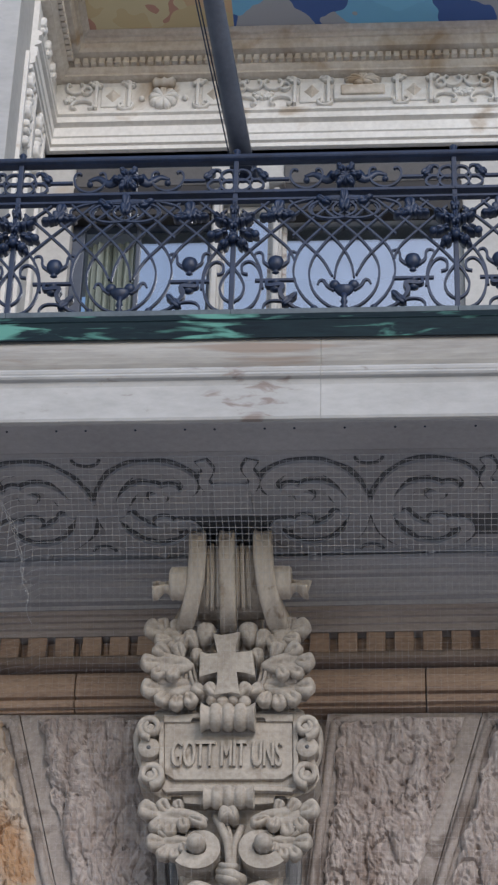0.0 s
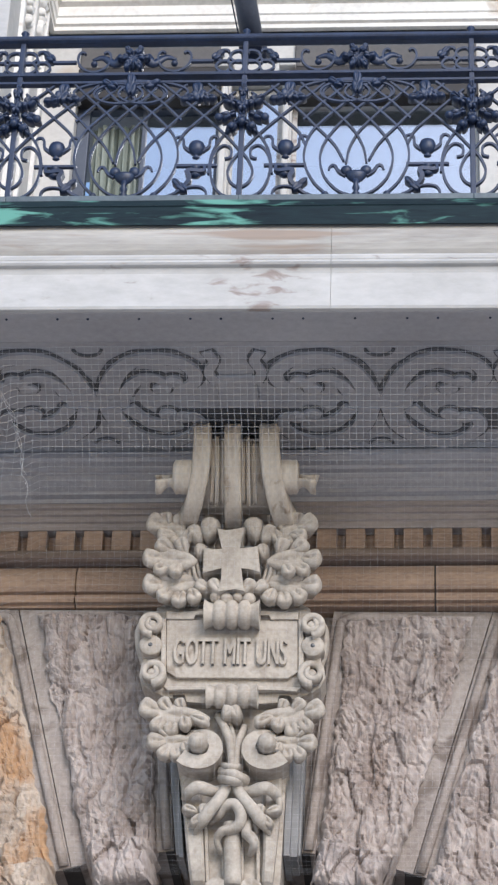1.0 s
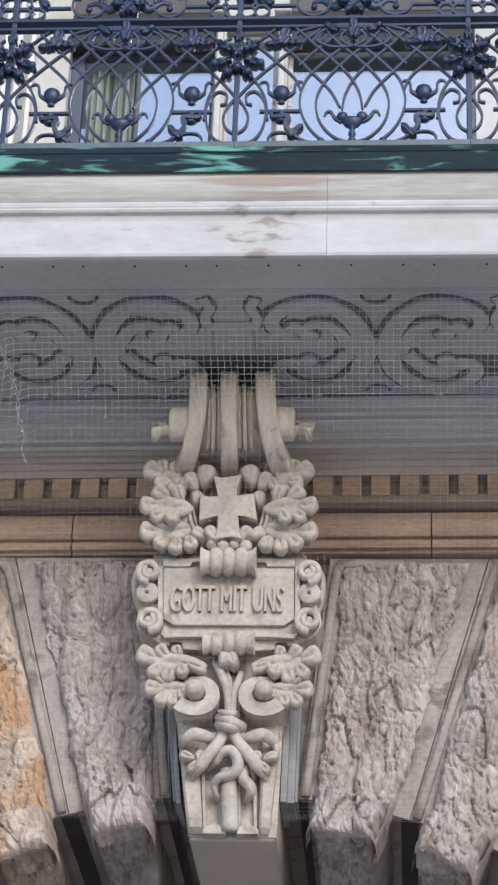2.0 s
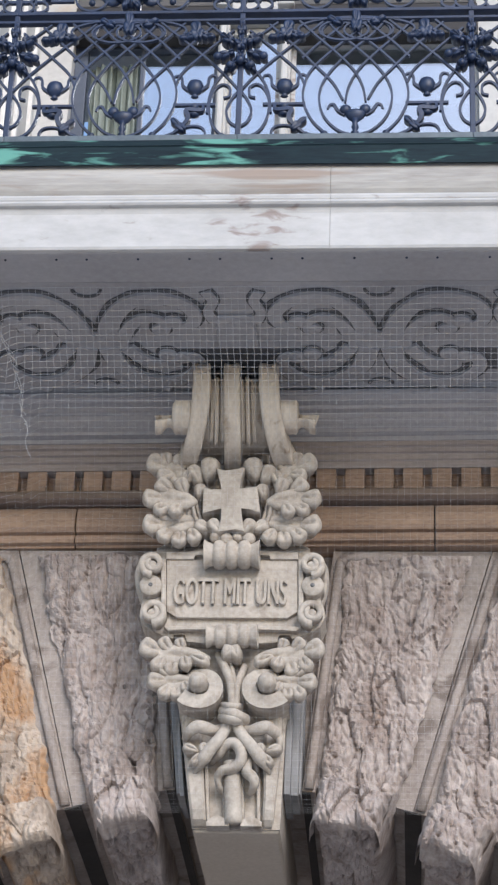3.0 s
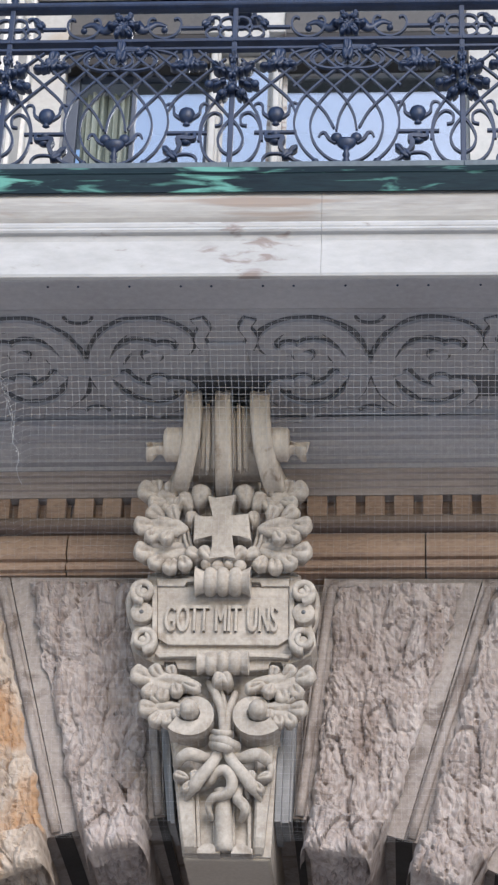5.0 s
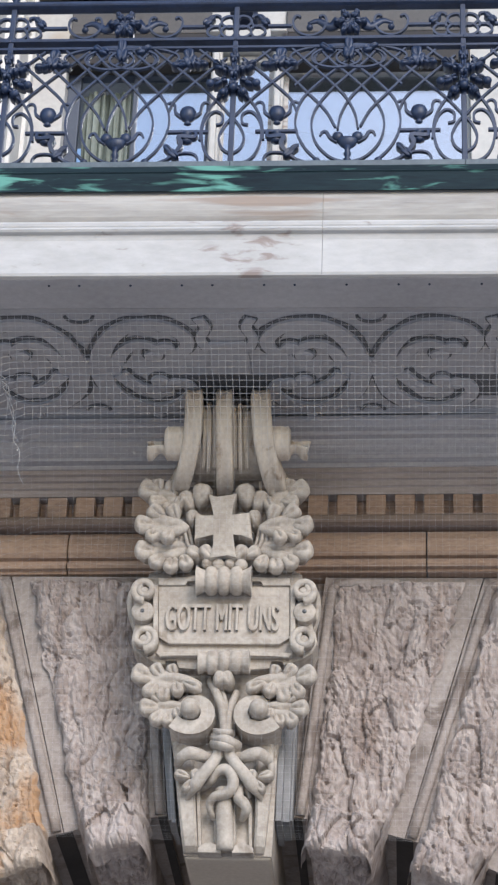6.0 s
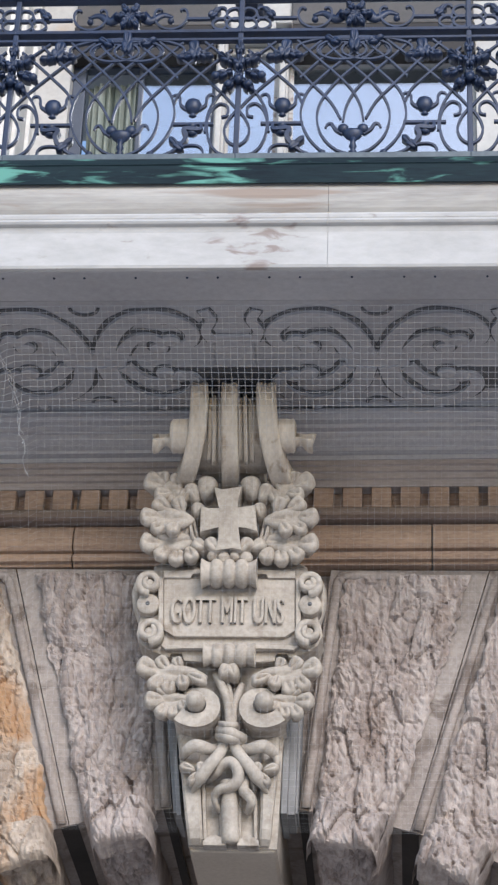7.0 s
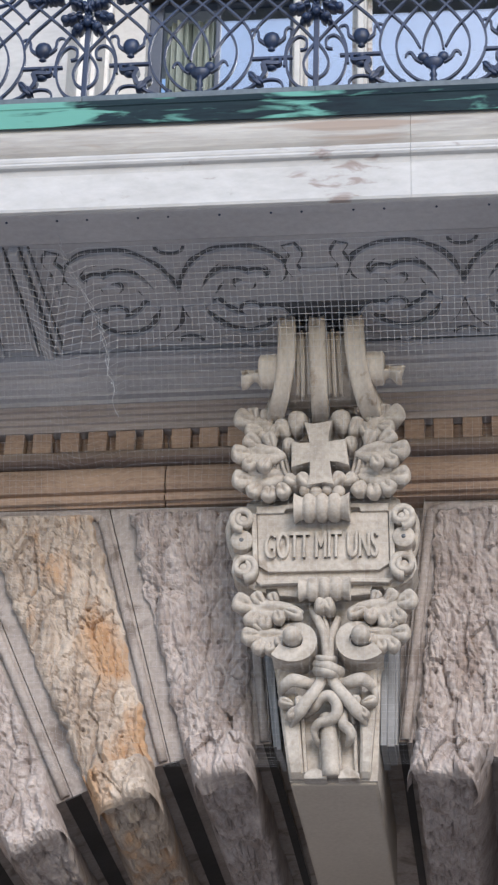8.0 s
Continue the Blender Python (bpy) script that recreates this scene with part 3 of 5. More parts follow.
def scrollwork(mid, sides):
    work = on_balcony("scrollwork", box(bmesh.new(), mid - 0.10 if len(sides) > 1 else mid + 0.06, mid + 0.10, 9.84, 10.14, 7.838, 7.86, 0.012), SOFFIT, "flat grey scrollwork in relief, shade painted along its edges")

    def add(name, bm, mat=SOFFIT):
        on_balcony(name, bm, mat, parent=work)
    for s in sides:
        cx = mid + s * 0.415
        for layer, (name, pts) in enumerate(SCROLL.items()):
            line = smooth_path([Vector((cx + s * a, 10.07 + b, 7.849)) for a, b in pts], fine=6)
            full = 0.105 if "inner" not in name else 0.075
            add(name, sweep(bmesh.new(), [p - Vector((0, 0, 0.010)) for p in line], full, 0.022, face=(0, 0, 1), taper=lambda t: 1 - 0.45 * t))
            # dark backing wider than the arm: its undercut shade, put in as colour
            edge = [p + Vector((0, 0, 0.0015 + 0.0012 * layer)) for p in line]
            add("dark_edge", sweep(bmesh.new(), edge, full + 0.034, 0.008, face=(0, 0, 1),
                                   taper=lambda t, k=cx * 3 + len(pts): (1 - 0.36 * t) * (1.06 + 0.26 * noise.noise((t * 11, k, 0)))), SHADE_GREY)
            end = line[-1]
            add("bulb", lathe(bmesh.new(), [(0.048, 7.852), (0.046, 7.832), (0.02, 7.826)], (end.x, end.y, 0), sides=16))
            add("dark_edge", lathe(bmesh.new(), [(0.062, 7.8545), (0.062, 7.8462 - 0.0004 * layer)], (end.x, end.y, 0), sides=16), SHADE_GREY)
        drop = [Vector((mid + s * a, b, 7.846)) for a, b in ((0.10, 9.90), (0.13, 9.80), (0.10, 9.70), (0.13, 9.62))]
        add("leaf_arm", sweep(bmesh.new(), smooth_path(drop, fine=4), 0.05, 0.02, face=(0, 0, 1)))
        add("dark_edge", sweep(bmesh.new(), [p + Vector((0, 0, 0.006)) for p in smooth_path(drop, fine=4)], 0.075, 0.008, face=(0, 0, 1)), SHADE_GREY)
        add("knop", lathe(bmesh.new(), [(0.030, 7.856), (0.027, 7.838), (0.01, 7.83)], (cx - s * 0.02, 10.53, 0), sides=12))
        if s < 0:
            continue
        wx = mid + 0.71
        add("waist", box(bmesh.new(), wx - 0.16, wx + 0.16, 9.98, 10.14, 7.836, 7.86, 0.01))
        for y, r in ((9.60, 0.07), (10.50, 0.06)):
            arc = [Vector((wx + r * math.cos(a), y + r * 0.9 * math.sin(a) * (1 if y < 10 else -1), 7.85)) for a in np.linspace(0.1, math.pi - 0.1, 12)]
            add("dark_edge", sweep(bmesh.new(), arc, 0.014, 0.010, face=(0, 0, 1)), SHADE_GREY)
    # a dark patch painted as shade behind the middle of the pair
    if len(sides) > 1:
        add("dark_edge", box(bmesh.new(), mid - 0.30, mid + 0.30, 10.16, 10.36, 7.852, 7.86), SHADE_GREY)


for i, sides in ((-1, (1,)), (0, (1, -1)), (1, (1, -1)), (2, (1, -1))):
    scrollwork(-0.895 + 1.42 * i, sides)
disc = lathe(bmesh.new(), [(0.085, 7.87), (0.085, 7.835), (0.07, 7.828), (0.02, 7.828)], (-2.19, 10.34, 0), sides=24)
on_balcony("disc", disc, SOFFIT, "plain round boss")

# copper flashing along the top edge
flash = [(9.40, 8.402), (9.206, 8.402), (9.206, 8.300), (9.196, 8.296), (9.199, 8.36), (9.201, 8.405), (9.196, 8.411), (9.203, 8.419), (9.208, 8.452), (9.225, 8.459), (9.40, 8.49)]
flashing = empty("flashing", (0, 9.2, 8.34), label="verdigris copper flashing along the balcony edge", category="flashing")
sheets = [-8.0, -6.1, -4.4, -2.9, -1.13, 0.62, 2.4, 4.1, 7.0]
for a, b in zip(sheets, sheets[1:]):
    bm = run(bmesh.new(), flash, a, b + 0.0, 12)
    for v in bm.verts:
        v.co.y += 0.004 * noise.noise((v.co.x * 3, v.co.z * 8, 1.0)) if v.co.y < 9.3 else 0.0
    bmesh.ops.translate(bm, verts=bm.verts, vec=-flashing.location)
    part("sheet", bm, COPPER, flashing, "green and black copper sheet")


# ---- bird net hung under the balcony ----
def net():
    bm = bmesh.new()
    rail = [Vector((9.56, 7.835)), Vector((9.80, 7.70)), Vector((10.02, 7.46)), Vector((10.16, 7.1)), Vector((10.28, 6.5)), Vector((10.36, 5.9)), Vector((10.55, 5.62)), Vector((10.75, 5.60))]
    line = smooth_path(rail, fine=10)
    cum = [0.0]
    for a, b in zip(line, line[1:]):
        cum.append(cum[-1] + (b - a).length)

    def at(s, x):
        s = min(max(s, 0), cum[-1] - 1e-6)
        i = next(k for k in range(len(cum) - 1) if cum[k + 1] > s)
        q = line[i].lerp(line[i + 1], (s - cum[i]) / (cum[i + 1] - cum[i]))
        wob = 0.012 * noise.noise((x * 2.2, s * 2.2, 0)) + 0.004 * noise.noise((x * 9, s * 9, 4))
        seam_x = -2.10 + 0.30 * min(s, 0.65)
        fold = 0.035 * math.exp(-((x - seam_x) / 0.035) ** 2) + 0.07 * math.exp(-((x - seam_x + 0.13) / 0.11) ** 2) * min(s / 0.3, 1.0)
        x -= 0.09 * math.exp(-((x - seam_x + 0.16) / 0.16) ** 2) * math.sin(min(s, 1.2) * 2.6)
        return Vector((x + 0.012 * noise.noise((x * 1.7, s * 1.7, 8)) + 0.004 * noise.noise((x * 11, s * 11, 3)), q.x + wob, q.y + wob - fold))
    cell, w = 0.033, 0.0010
    x0, x1 = -3.3, 1.1
    nx, ny = int((x1 - x0) / cell), int(cum[-1] / cell)

    def thin(j):
        return 1.0 - 0.78 * min(max((j * cell - 0.40) / 0.40, 0.0), 1.0)
    pts = [[at(j * cell, x0 + i * cell) for j in range(ny + 1)] for i in range(nx + 1)]
    for i in range(nx + 1):
        a = [[bm.verts.new(p + Vector((d * thin(j), 0, 0))) for d in (-w, w)] for j, p in enumerate(pts[i])]
        for p, q in zip(a, a[1:]):
            bm.faces.new((p[0], p[1], q[1], q[0]))
    for j in range(ny + 1):
        a = [[bm.verts.new(pts[i][j] + Vector((0, -d * 0.5, d * 0.9)) * thin(j)) for d in (-w, w)] for i in range(nx + 1)]
        for p, q in zip(a, a[1:]):
            bm.faces.new((p[0], p[1], q[1], q[0]))
    return bm


net_bm = net()
bird_net = part("bird_net", net_bm, THREAD)
tagged(bird_net, "fine grey bird net stretched under the balcony", "net", kind="stuff")
bm = bmesh.new()
seam = smooth_path([(-2.12, 9.45, 7.828), (-2.10, 9.70, 7.79), (-1.99, 9.92, 7.635), (-1.945, 10.06, 7.43), (-1.91, 10.15, 7.21)], fine=14)
for q in range(3):
    line = [p + Vector((0.010 * math.sin(i * 0.7 + q * 2.1), -0.012, 0.008 * math.cos(i * 1.1 + q * 1.7))) for i, p in enumerate(seam)]
    sweep(bm, line[q * 3:len(line) - 12 * q], 0.0022, 0.0022)
for i in range(4, 50, 7):
    ball(bm, seam[i].x, seam[i].y - 0.014, seam[i].z, 0.0045)
seam_cord = part("net_cord", bm, THREAD)
tagged(seam_cord, "pale twisted cord gathering the bird net", "cord")
# ---- carved keystone ----
def g(u, v, out=0.0):
    """A place on the keystone's drawing grid (u to the right, v down), `out` metres in front of its face, drawn towards the street."""
    a, d = u - 402, v - 1090
    x = -0.9103 + 0.002787 * a + 0.0001192 * d - 3.7e-7 * a * d
    z = 6.663 - 0.003078 * d + 4.06e-7 * d * d
    q = 1 - out / 10.5
    return Vector((x * q, 10.5 - out, 1.61 + (z - 1.61) * q))


UNIT = 0.0029         # metres in one step of the grid
MID = 402             # its middle line
keystone = empty("keystone", (ARCH_X, WALL, 5.56), label="pale carved keystone with leaves, a cross and an inscribed plaque", category="keystone")
KT = -keystone.location


def carve(name, bm, label="", smooth=True, mat=None, parent=None):
    bmesh.ops.translate(bm, verts=bm.verts, vec=KT)
    return part(name, bm, mat or CARVED, parent or keystone, label, smooth)


def mirrored(u, s):
    return u if s == 1 else 2 * MID - u


def band_along(points, wide, thick, sides=10, taper=None, fine=6):
    """A carved strip through (u, v, out) points, `wide` in grid steps and `thick` in metres."""
    return sweep(bmesh.new(), smooth_path([g(*p) for p in points], fine=fine), wide * UNIT, thick, sides, taper=taper)


def plate(points, out, thick, bevel=0.006):
    pts = [g(u, v, out) for u, v in points]
    return slab(bmesh.new(), [(p.x, p.z) for p in pts], pts[0].y, pts[0].y + thick, bevel)


def lobe(bm, c, angle, long, wide, thick, groove=0.2, tip=0.0):
    """One rounded lobe of a carved leaf: a flat swelling with a shallow vein, its end turned over by `tip`."""
    na, nr = 20, 7
    ca, sa = math.cos(radians(angle)), math.sin(radians(angle))

    def at(q, a):
        lx, lw = q * math.cos(a), q * math.sin(a)
        h = (1 - q ** 4) ** 0.5 - groove * math.exp(-(lw / 0.16) ** 2) * (1 - q * q) * (1.0 if lx < 0.5 else 0.4)
        rise = tip * (lx + 1) / 2 - tip * 0.7 * max(0.0, lx - 0.45) ** 2 * 3
        lx, lw = lx * long, lw * wide * (1.05 + 0.30 * math.cos(a)) * (1 - 0.10 * abs(math.sin(3 * a)) * q)
        return bm.verts.new((c.x + lx * ca - lw * sa, c.y - h * thick - rise, c.z + lx * sa + lw * ca))
    mid = at(0.0, 0.0)
    rings = [[at(math.sin(math.pi / 2 * i / nr), 2 * math.pi * j / na) for j in range(na)] for i in range(1, nr + 1)]
    back = [bm.verts.new((c.x + (v.co.x - c.x) * 0.55 - ca * long * 0.2, c.y + 0.07, c.z + (v.co.z - c.z) * 0.55 - sa * long * 0.2)) for v in rings[-1]]
    rings.append(back)
    for j in range(na):
        bm.faces.new((mid, rings[0][j], rings[0][(j + 1) % na]))
        for p, q in zip(rings, rings[1:]):
            bm.faces.new((p[j], p[(j + 1) % na], q[(j + 1) % na], q[j]))
    bm.faces.new(back[::-1])


def acanthus(blade, lobes, out, s=1, thick=0.036):
    """A carved leaf: a broad blade with a rib, and rounded lobes about its edge (u, v, angle, length, width in grid steps)."""
    bm = bmesh.new()
    for i, (u, v, angle, long, wide) in enumerate([blade] + lobes):
        deep = out + (0.026 if i == 0 else 0.010 * ((i * 5) % 3))
        long, wide = (long * 1.12, wide * 1.15) if i == 0 else (long * 1.02, wide * 1.10)
        lobe(bm, g(mirrored(u, s), v, deep), angle if s == 1 else 180 - angle, long * UNIT, wide * UNIT, thick * (0.8 if i == 0 else 1.0), 0.7 if i == 0 else 0.55, 0.0 if i == 0 else 0.045)
    return bm


# tapering core: a sunk field between two raised edges that round under at the foot
def core():
    bm = bmesh.new()
    secs = [(865, 312, 500, -0.16), (1000, 300, 512, -0.16), (1015, 268, 540, -0.06), (1165, 270, 538, -0.06), (1260, 300, 506, -0.08), (1330, 311, 496, -0.11), (1420, 319, 491, -0.12), (1490, 326, 487, -0.12), (1514, 329, 485, -0.13)]
    rings = []
    for v, a, b, out in secs:
        p, q = g(a, v, out), g(b, v, out)
        rings.append([bm.verts.new(p), bm.verts.new(q), bm.verts.new((q.x, WALL + 0.2, q.z)), bm.verts.new((p.x, WALL + 0.2, p.z))])
    for a, b in zip(rings, rings[1:]):
        for i in range(4):
            bm.faces.new((a[i], a[(i + 1) % 4], b[(i + 1) % 4], b[i]))
    bm.faces.new(rings[0])
    bm.faces.new(rings[-1][::-1])
    return bm


carve("core", core(), "smooth tapering block", False)
under = bmesh.new()
a, b = g(329, 1514, -0.13), g(485, 1514, -0.13)
box(under, a.x + 0.002, b.x - 0.002, a.y + 0.012, WALL + 1.5, a.z - 0.012, a.z + 0.5, 0.014)
carve("underside", under, "plain grey underside", False, UNDER)
for s in (1, -1):
    edge = [(312, 346, 1310, -0.07), (316, 349, 1380, -0.055), (321, 351, 1440, -0.05), (325, 353, 1478, -0.055), (327, 354, 1496, -0.075), (329, 354, 1508, -0.105), (330, 354, 1515, -0.15)]
    bm = bmesh.new()
    rings = []
    for a, b, v, out in edge:
        a, b = (a, b) if s == 1 else (806 - b + (0 if v < 1400 else 2), 806 - a - 4 + (0 if v < 1400 else -2))
        p, q = g(a, v, out), g(b, v, out)
        w = 0.012
        rings.append([bm.verts.new(c) for c in ((p.x, p.y + 0.16, p.z), (p.x, p.y + w, p.z), (p.x + w, p.y, p.z), (q.x - w, q.y, q.z), (q.x, q.y + w, q.z), (q.x, q.y + 0.16, q.z))])
    for a, b in zip(rings, rings[1:]):
        for i in range(6):
            bm.faces.new((a[i], a[(i + 1) % 6], b[(i + 1) % 6], b[i]))
    bm.faces.new(rings[0])
    bm.faces.new(rings[-1][::-1])
    carve("raised_edge", bm, "raised edge that rounds under at the foot", False)
    m = [(352 if s == 1 else 444, 1400), (359 if s == 1 else 451, 1400), (361 if s == 1 else 451, 1497), (355 if s == 1 else 445, 1497)]
    carve("bead", plate(m, -0.085, 0.05, 0.004), smooth=False)
    m = (354, 395) if s == 1 else (415, 453)
    carve("toe", plate([(m[0], 1500), (m[0] + 9, 1492), (m[0] + 20, 1488), (m[1] - 10, 1493), (m[1], 1499), (m[1], 1508), (m[0], 1508)], -0.065, 0.07, 0.004), smooth=False)
carve("reed", band_along([(401, 1395, -0.06), (402, 1440, -0.06), (403, 1504, -0.075)], 29, 0.09, 14))
for u in (386, 419):
    carve("bead", band_along([(u, 1405, -0.09), (u + 1, 1504, -0.10)], 6, 0.05, 6))
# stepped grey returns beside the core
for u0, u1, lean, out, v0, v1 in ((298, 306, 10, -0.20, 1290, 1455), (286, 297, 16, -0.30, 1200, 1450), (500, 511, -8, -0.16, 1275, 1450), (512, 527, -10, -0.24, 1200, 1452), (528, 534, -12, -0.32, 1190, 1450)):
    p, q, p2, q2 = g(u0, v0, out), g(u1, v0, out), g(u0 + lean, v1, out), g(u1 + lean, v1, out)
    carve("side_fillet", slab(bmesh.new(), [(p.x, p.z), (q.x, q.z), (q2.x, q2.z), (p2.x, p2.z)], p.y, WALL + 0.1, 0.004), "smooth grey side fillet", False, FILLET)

# console: three bands rolled over from the balcony, with a curled end at each side
ROLL_Y, ROLL_Z, ROLL_R = 10.42, 7.595, 0.25


def rolled(u_of, wide, push=0.0, start=-35, stop=205, thick=0.075):
    """A strip round the console's roll, from behind its top over the front to its foot."""
    pts = []
    for i in range(22):
        a = radians(start + (stop - start) * i / 21)
        v = 776 - 88 * math.cos(a - radians(28))
        x = g(u_of(v), v).x * (ROLL_Y - ROLL_R * math.sin(a)) / 10.5
        pts.append(Vector((x, ROLL_Y - (ROLL_R + push) * math.sin(a), ROLL_Z + (ROLL_R + push) * math.cos(a))))
    return ribbon(pts, wide * UNIT, thick)


def ribbon(pts, wide, thick):
    """A strip with rounded edges whose breadth stays level, following an upright curve."""
    bm = bmesh.new()
    rings = []
    for i, p in enumerate(pts):
        a, b = pts[max(i - 1, 0)], pts[min(i + 1, len(pts) - 1)]
        way = Vector((0, (b - a).y, (b - a).z)).normalized()
        out = Vector((0, -way.z, way.y))
        rings.append([bm.verts.new(p + Vector((wide / 2 * c, 0, 0)) + out * (thick * h)) for c, h in ((-1, 0.9), (-1, -0.25), (-0.86, -0.46), (-0.5, -0.42), (0, -0.36), (0.5, -0.42), (0.86, -0.46), (1, -0.25), (1, 0.9))])
    for p, q in zip(rings, rings[1:]):
        for j in range(9):
            bm.faces.new((p[j], p[(j + 1) % 9], q[(j + 1) % 9], q[j]))
    bm.faces.new(rings[0])
    bm.faces.new(rings[-1][::-1])
    return bm


def spread(top, foot):
    """A line that stands upright above and swings out towards its foot."""
    return lambda v: top + (foot - top) * max(0.0, (v - 690) / 168) ** 2.4


for top, foot, wide in ((349, 322, 31), (402, 404, 29), (467, 497, 35)):
    carve("rolled_band", rolled(spread(top, foot), wide), "rolled stone band", mat=CONSOLE)
for top, foot, push in ((367, 362, -0.07), (375, 372, -0.055), (384, 383, -0.07), (420, 422, -0.07), (429, 432, -0.055), (438, 444, -0.07)):
    carve("reed", rolled(spread(top, foot), 7, push, -30, 160, 0.05), mat=CONSOLE)
c = Vector((g(404, 770, 0.15).x, ROLL_Y, ROLL_Z))
carve("drum", lathe(bmesh.new(), [(0.15, -0.20), (0.185, -0.185), (0.185, 0.185), (0.15, 0.20)], c, "x", 28), mat=CONSOLE)
carve("console_block", box(bmesh.new(), c.x - 0.16, c.x + 0.16, c.y + 0.02, WALL + 0.1, c.z - 0.12, 7.845), mat=CONSOLE, smooth=False)
for s in (-1, 1):
    # a short drum, then a lip that opens like curled paper
    c = g(311 if s < 0 else 506, 782, 0.24)
    r = 0.088
    carve("curl", lathe(bmesh.new(), [(0.03, s * 0.036), (r * 0.8, s * 0.038), (r, s * 0.026), (r * 0.97, s * 0.010), (r, -s * 0.004), (r, -s * 0.10), (0.02, -s * 0.10)], c, "x", 26), "curled stone end", mat=CONSOLE)
    bm = bmesh.new()
    grid = []
    for i in range(9):
        t = i / 8
        ring = []
        for j in range(19):
            a = radians(-225 + 190 * j / 18)
            rr = (r * 0.86 - 0.030 * math.sin(math.pi * min(t * 1.4, 1.0)) + 0.012 * t) * (1 - 0.10 * t)
            x = c.x + s * (0.03 + 0.088 * t + 0.03 * t * abs(math.sin(a)) * (1 if math.sin(a) > 0 else 0.2))
            ring.append((x, c.y - 0.005 - rr * math.cos(a), c.z - 0.014 * t + rr * math.sin(a)))
        grid.append(ring)
    outer = [[bm.verts.new(p) for p in ring] for ring in grid]
    inner = [[bm.verts.new((x, c.y + (y - c.y) * 0.78, c.z + (z - c.z) * 0.78)) for x, y, z in ring] for ring in grid]
    for sheet in (outer, inner):
        for p, q in zip(sheet, sheet[1:]):
            for j in range(18):
                bm.faces.new((p[j], p[j + 1], q[j + 1], q[j]))
    for p, q in zip(outer, inner):
        if p is outer[0] or p is outer[-1]:
            for j in range(18):
                bm.faces.new((p[j], p[j + 1], q[j + 1], q[j]))
    for j in (0, 18):
        for i in range(8):
            bm.faces.new((outer[i][j], outer[i + 1][j], inner[i + 1][j], inner[i][j]))
    carve("curl_lip", bm, "lip like curled paper", mat=CONSOLE)

# leaf sprays either side of the cross, and under the plaque
SPRAY = [((303, 888, 130, 30, 18), [(271, 870, 165, 21, 17), (286, 864, 105, 15, 11), (310, 872, 82, 22, 13), (286, 890, 195, 17, 12), (322, 896, 60, 16, 10)], 0.05),
         ((300, 930, 176, 36, 19), [(263, 931, 188, 19, 16), (284, 911, 150, 19, 14), (280, 948, 215, 18, 12), (304, 950, 245, 16, 11), (314, 910, 110, 17, 11)], 0.10),
         ((306, 972, 190, 36, 18), [(264, 977, 182, 20, 17), (286, 994, 232, 18, 13), (310, 1000, 262, 19, 13), (334, 996, 290, 18, 12), (288, 963, 158, 17, 12), (322, 960, 95, 16, 11)], 0.05)]
LOW = [((312, 1207, 176, 44, 17), [(258, 1197, 165, 20, 16), (274, 1222, 240, 19, 12), (297, 1228, 258, 21, 12), (319, 1221, 285, 16, 10), (286, 1192, 130, 17, 11), (312, 1192, 110, 14, 9), (344, 1216, 330, 20, 9)], 0.0),
       ((302, 1254, 184, 30, 15), [(270, 1255, 185, 18, 14), (285, 1272, 242, 17, 11), (304, 1273, 262, 17, 11), (320, 1264, 290, 13, 9), (286, 1240, 140, 14, 9)], -0.01)]
for s in (1, -1):
    for blade, lobes, out in SPRAY + LOW:
        carve("leaf", acanthus(blade, lobes, out, s), "carved leaf with rounded lobes")
    for u, v, angle, long, wide, out in ((363, 880, 80, 23, 18, 0.06), (338, 891, 115, 21, 14, 0.05), (347, 922, 80, 16, 12, 0.05), (374, 985, 130, 20, 13, 0.07), (352, 985, 150, 18, 13, 0.05), (396, 1206, 60, 15, 14, 0.0)):
        bm = bmesh.new()
        lobe(bm, g(mirrored(u, s), v, out), angle if s == 1 else 180 - angle, long * UNIT, wide * UNIT, 0.07, 0.12, 0.02)
        carve("bud", bm)
    for pts in (((322, 918, 0.10), (332, 940, 0.11), (338, 962, 0.10), (352, 985, 0.07)), ((338, 930, 0.07), (342, 950, 0.08), (350, 975, 0.07))):
        carve("stem", band_along([(mirrored(u, s), v, out) for u, v, out in pts], 7, 0.035, 8))
p = g(MID, 930, -0.07)
carve("ground", box(bmesh.new(), p.x - 0.20, p.x + 0.20, p.y, WALL, p.z - 0.2, p.z + 0.2, 0.02), smooth=False)

# cross with flared arms
cross = [(374, 871), (400, 879), (425, 869), (410, 914), (447, 903), (452, 951), (412, 937), (424, 984), (400, 977), (376, 985), (389, 937), (349, 952), (351, 905), (390, 915)]
carve("cross", plate(cross, 0.155, 0.16, 0.012), "plain stone cross with flared arms", False)

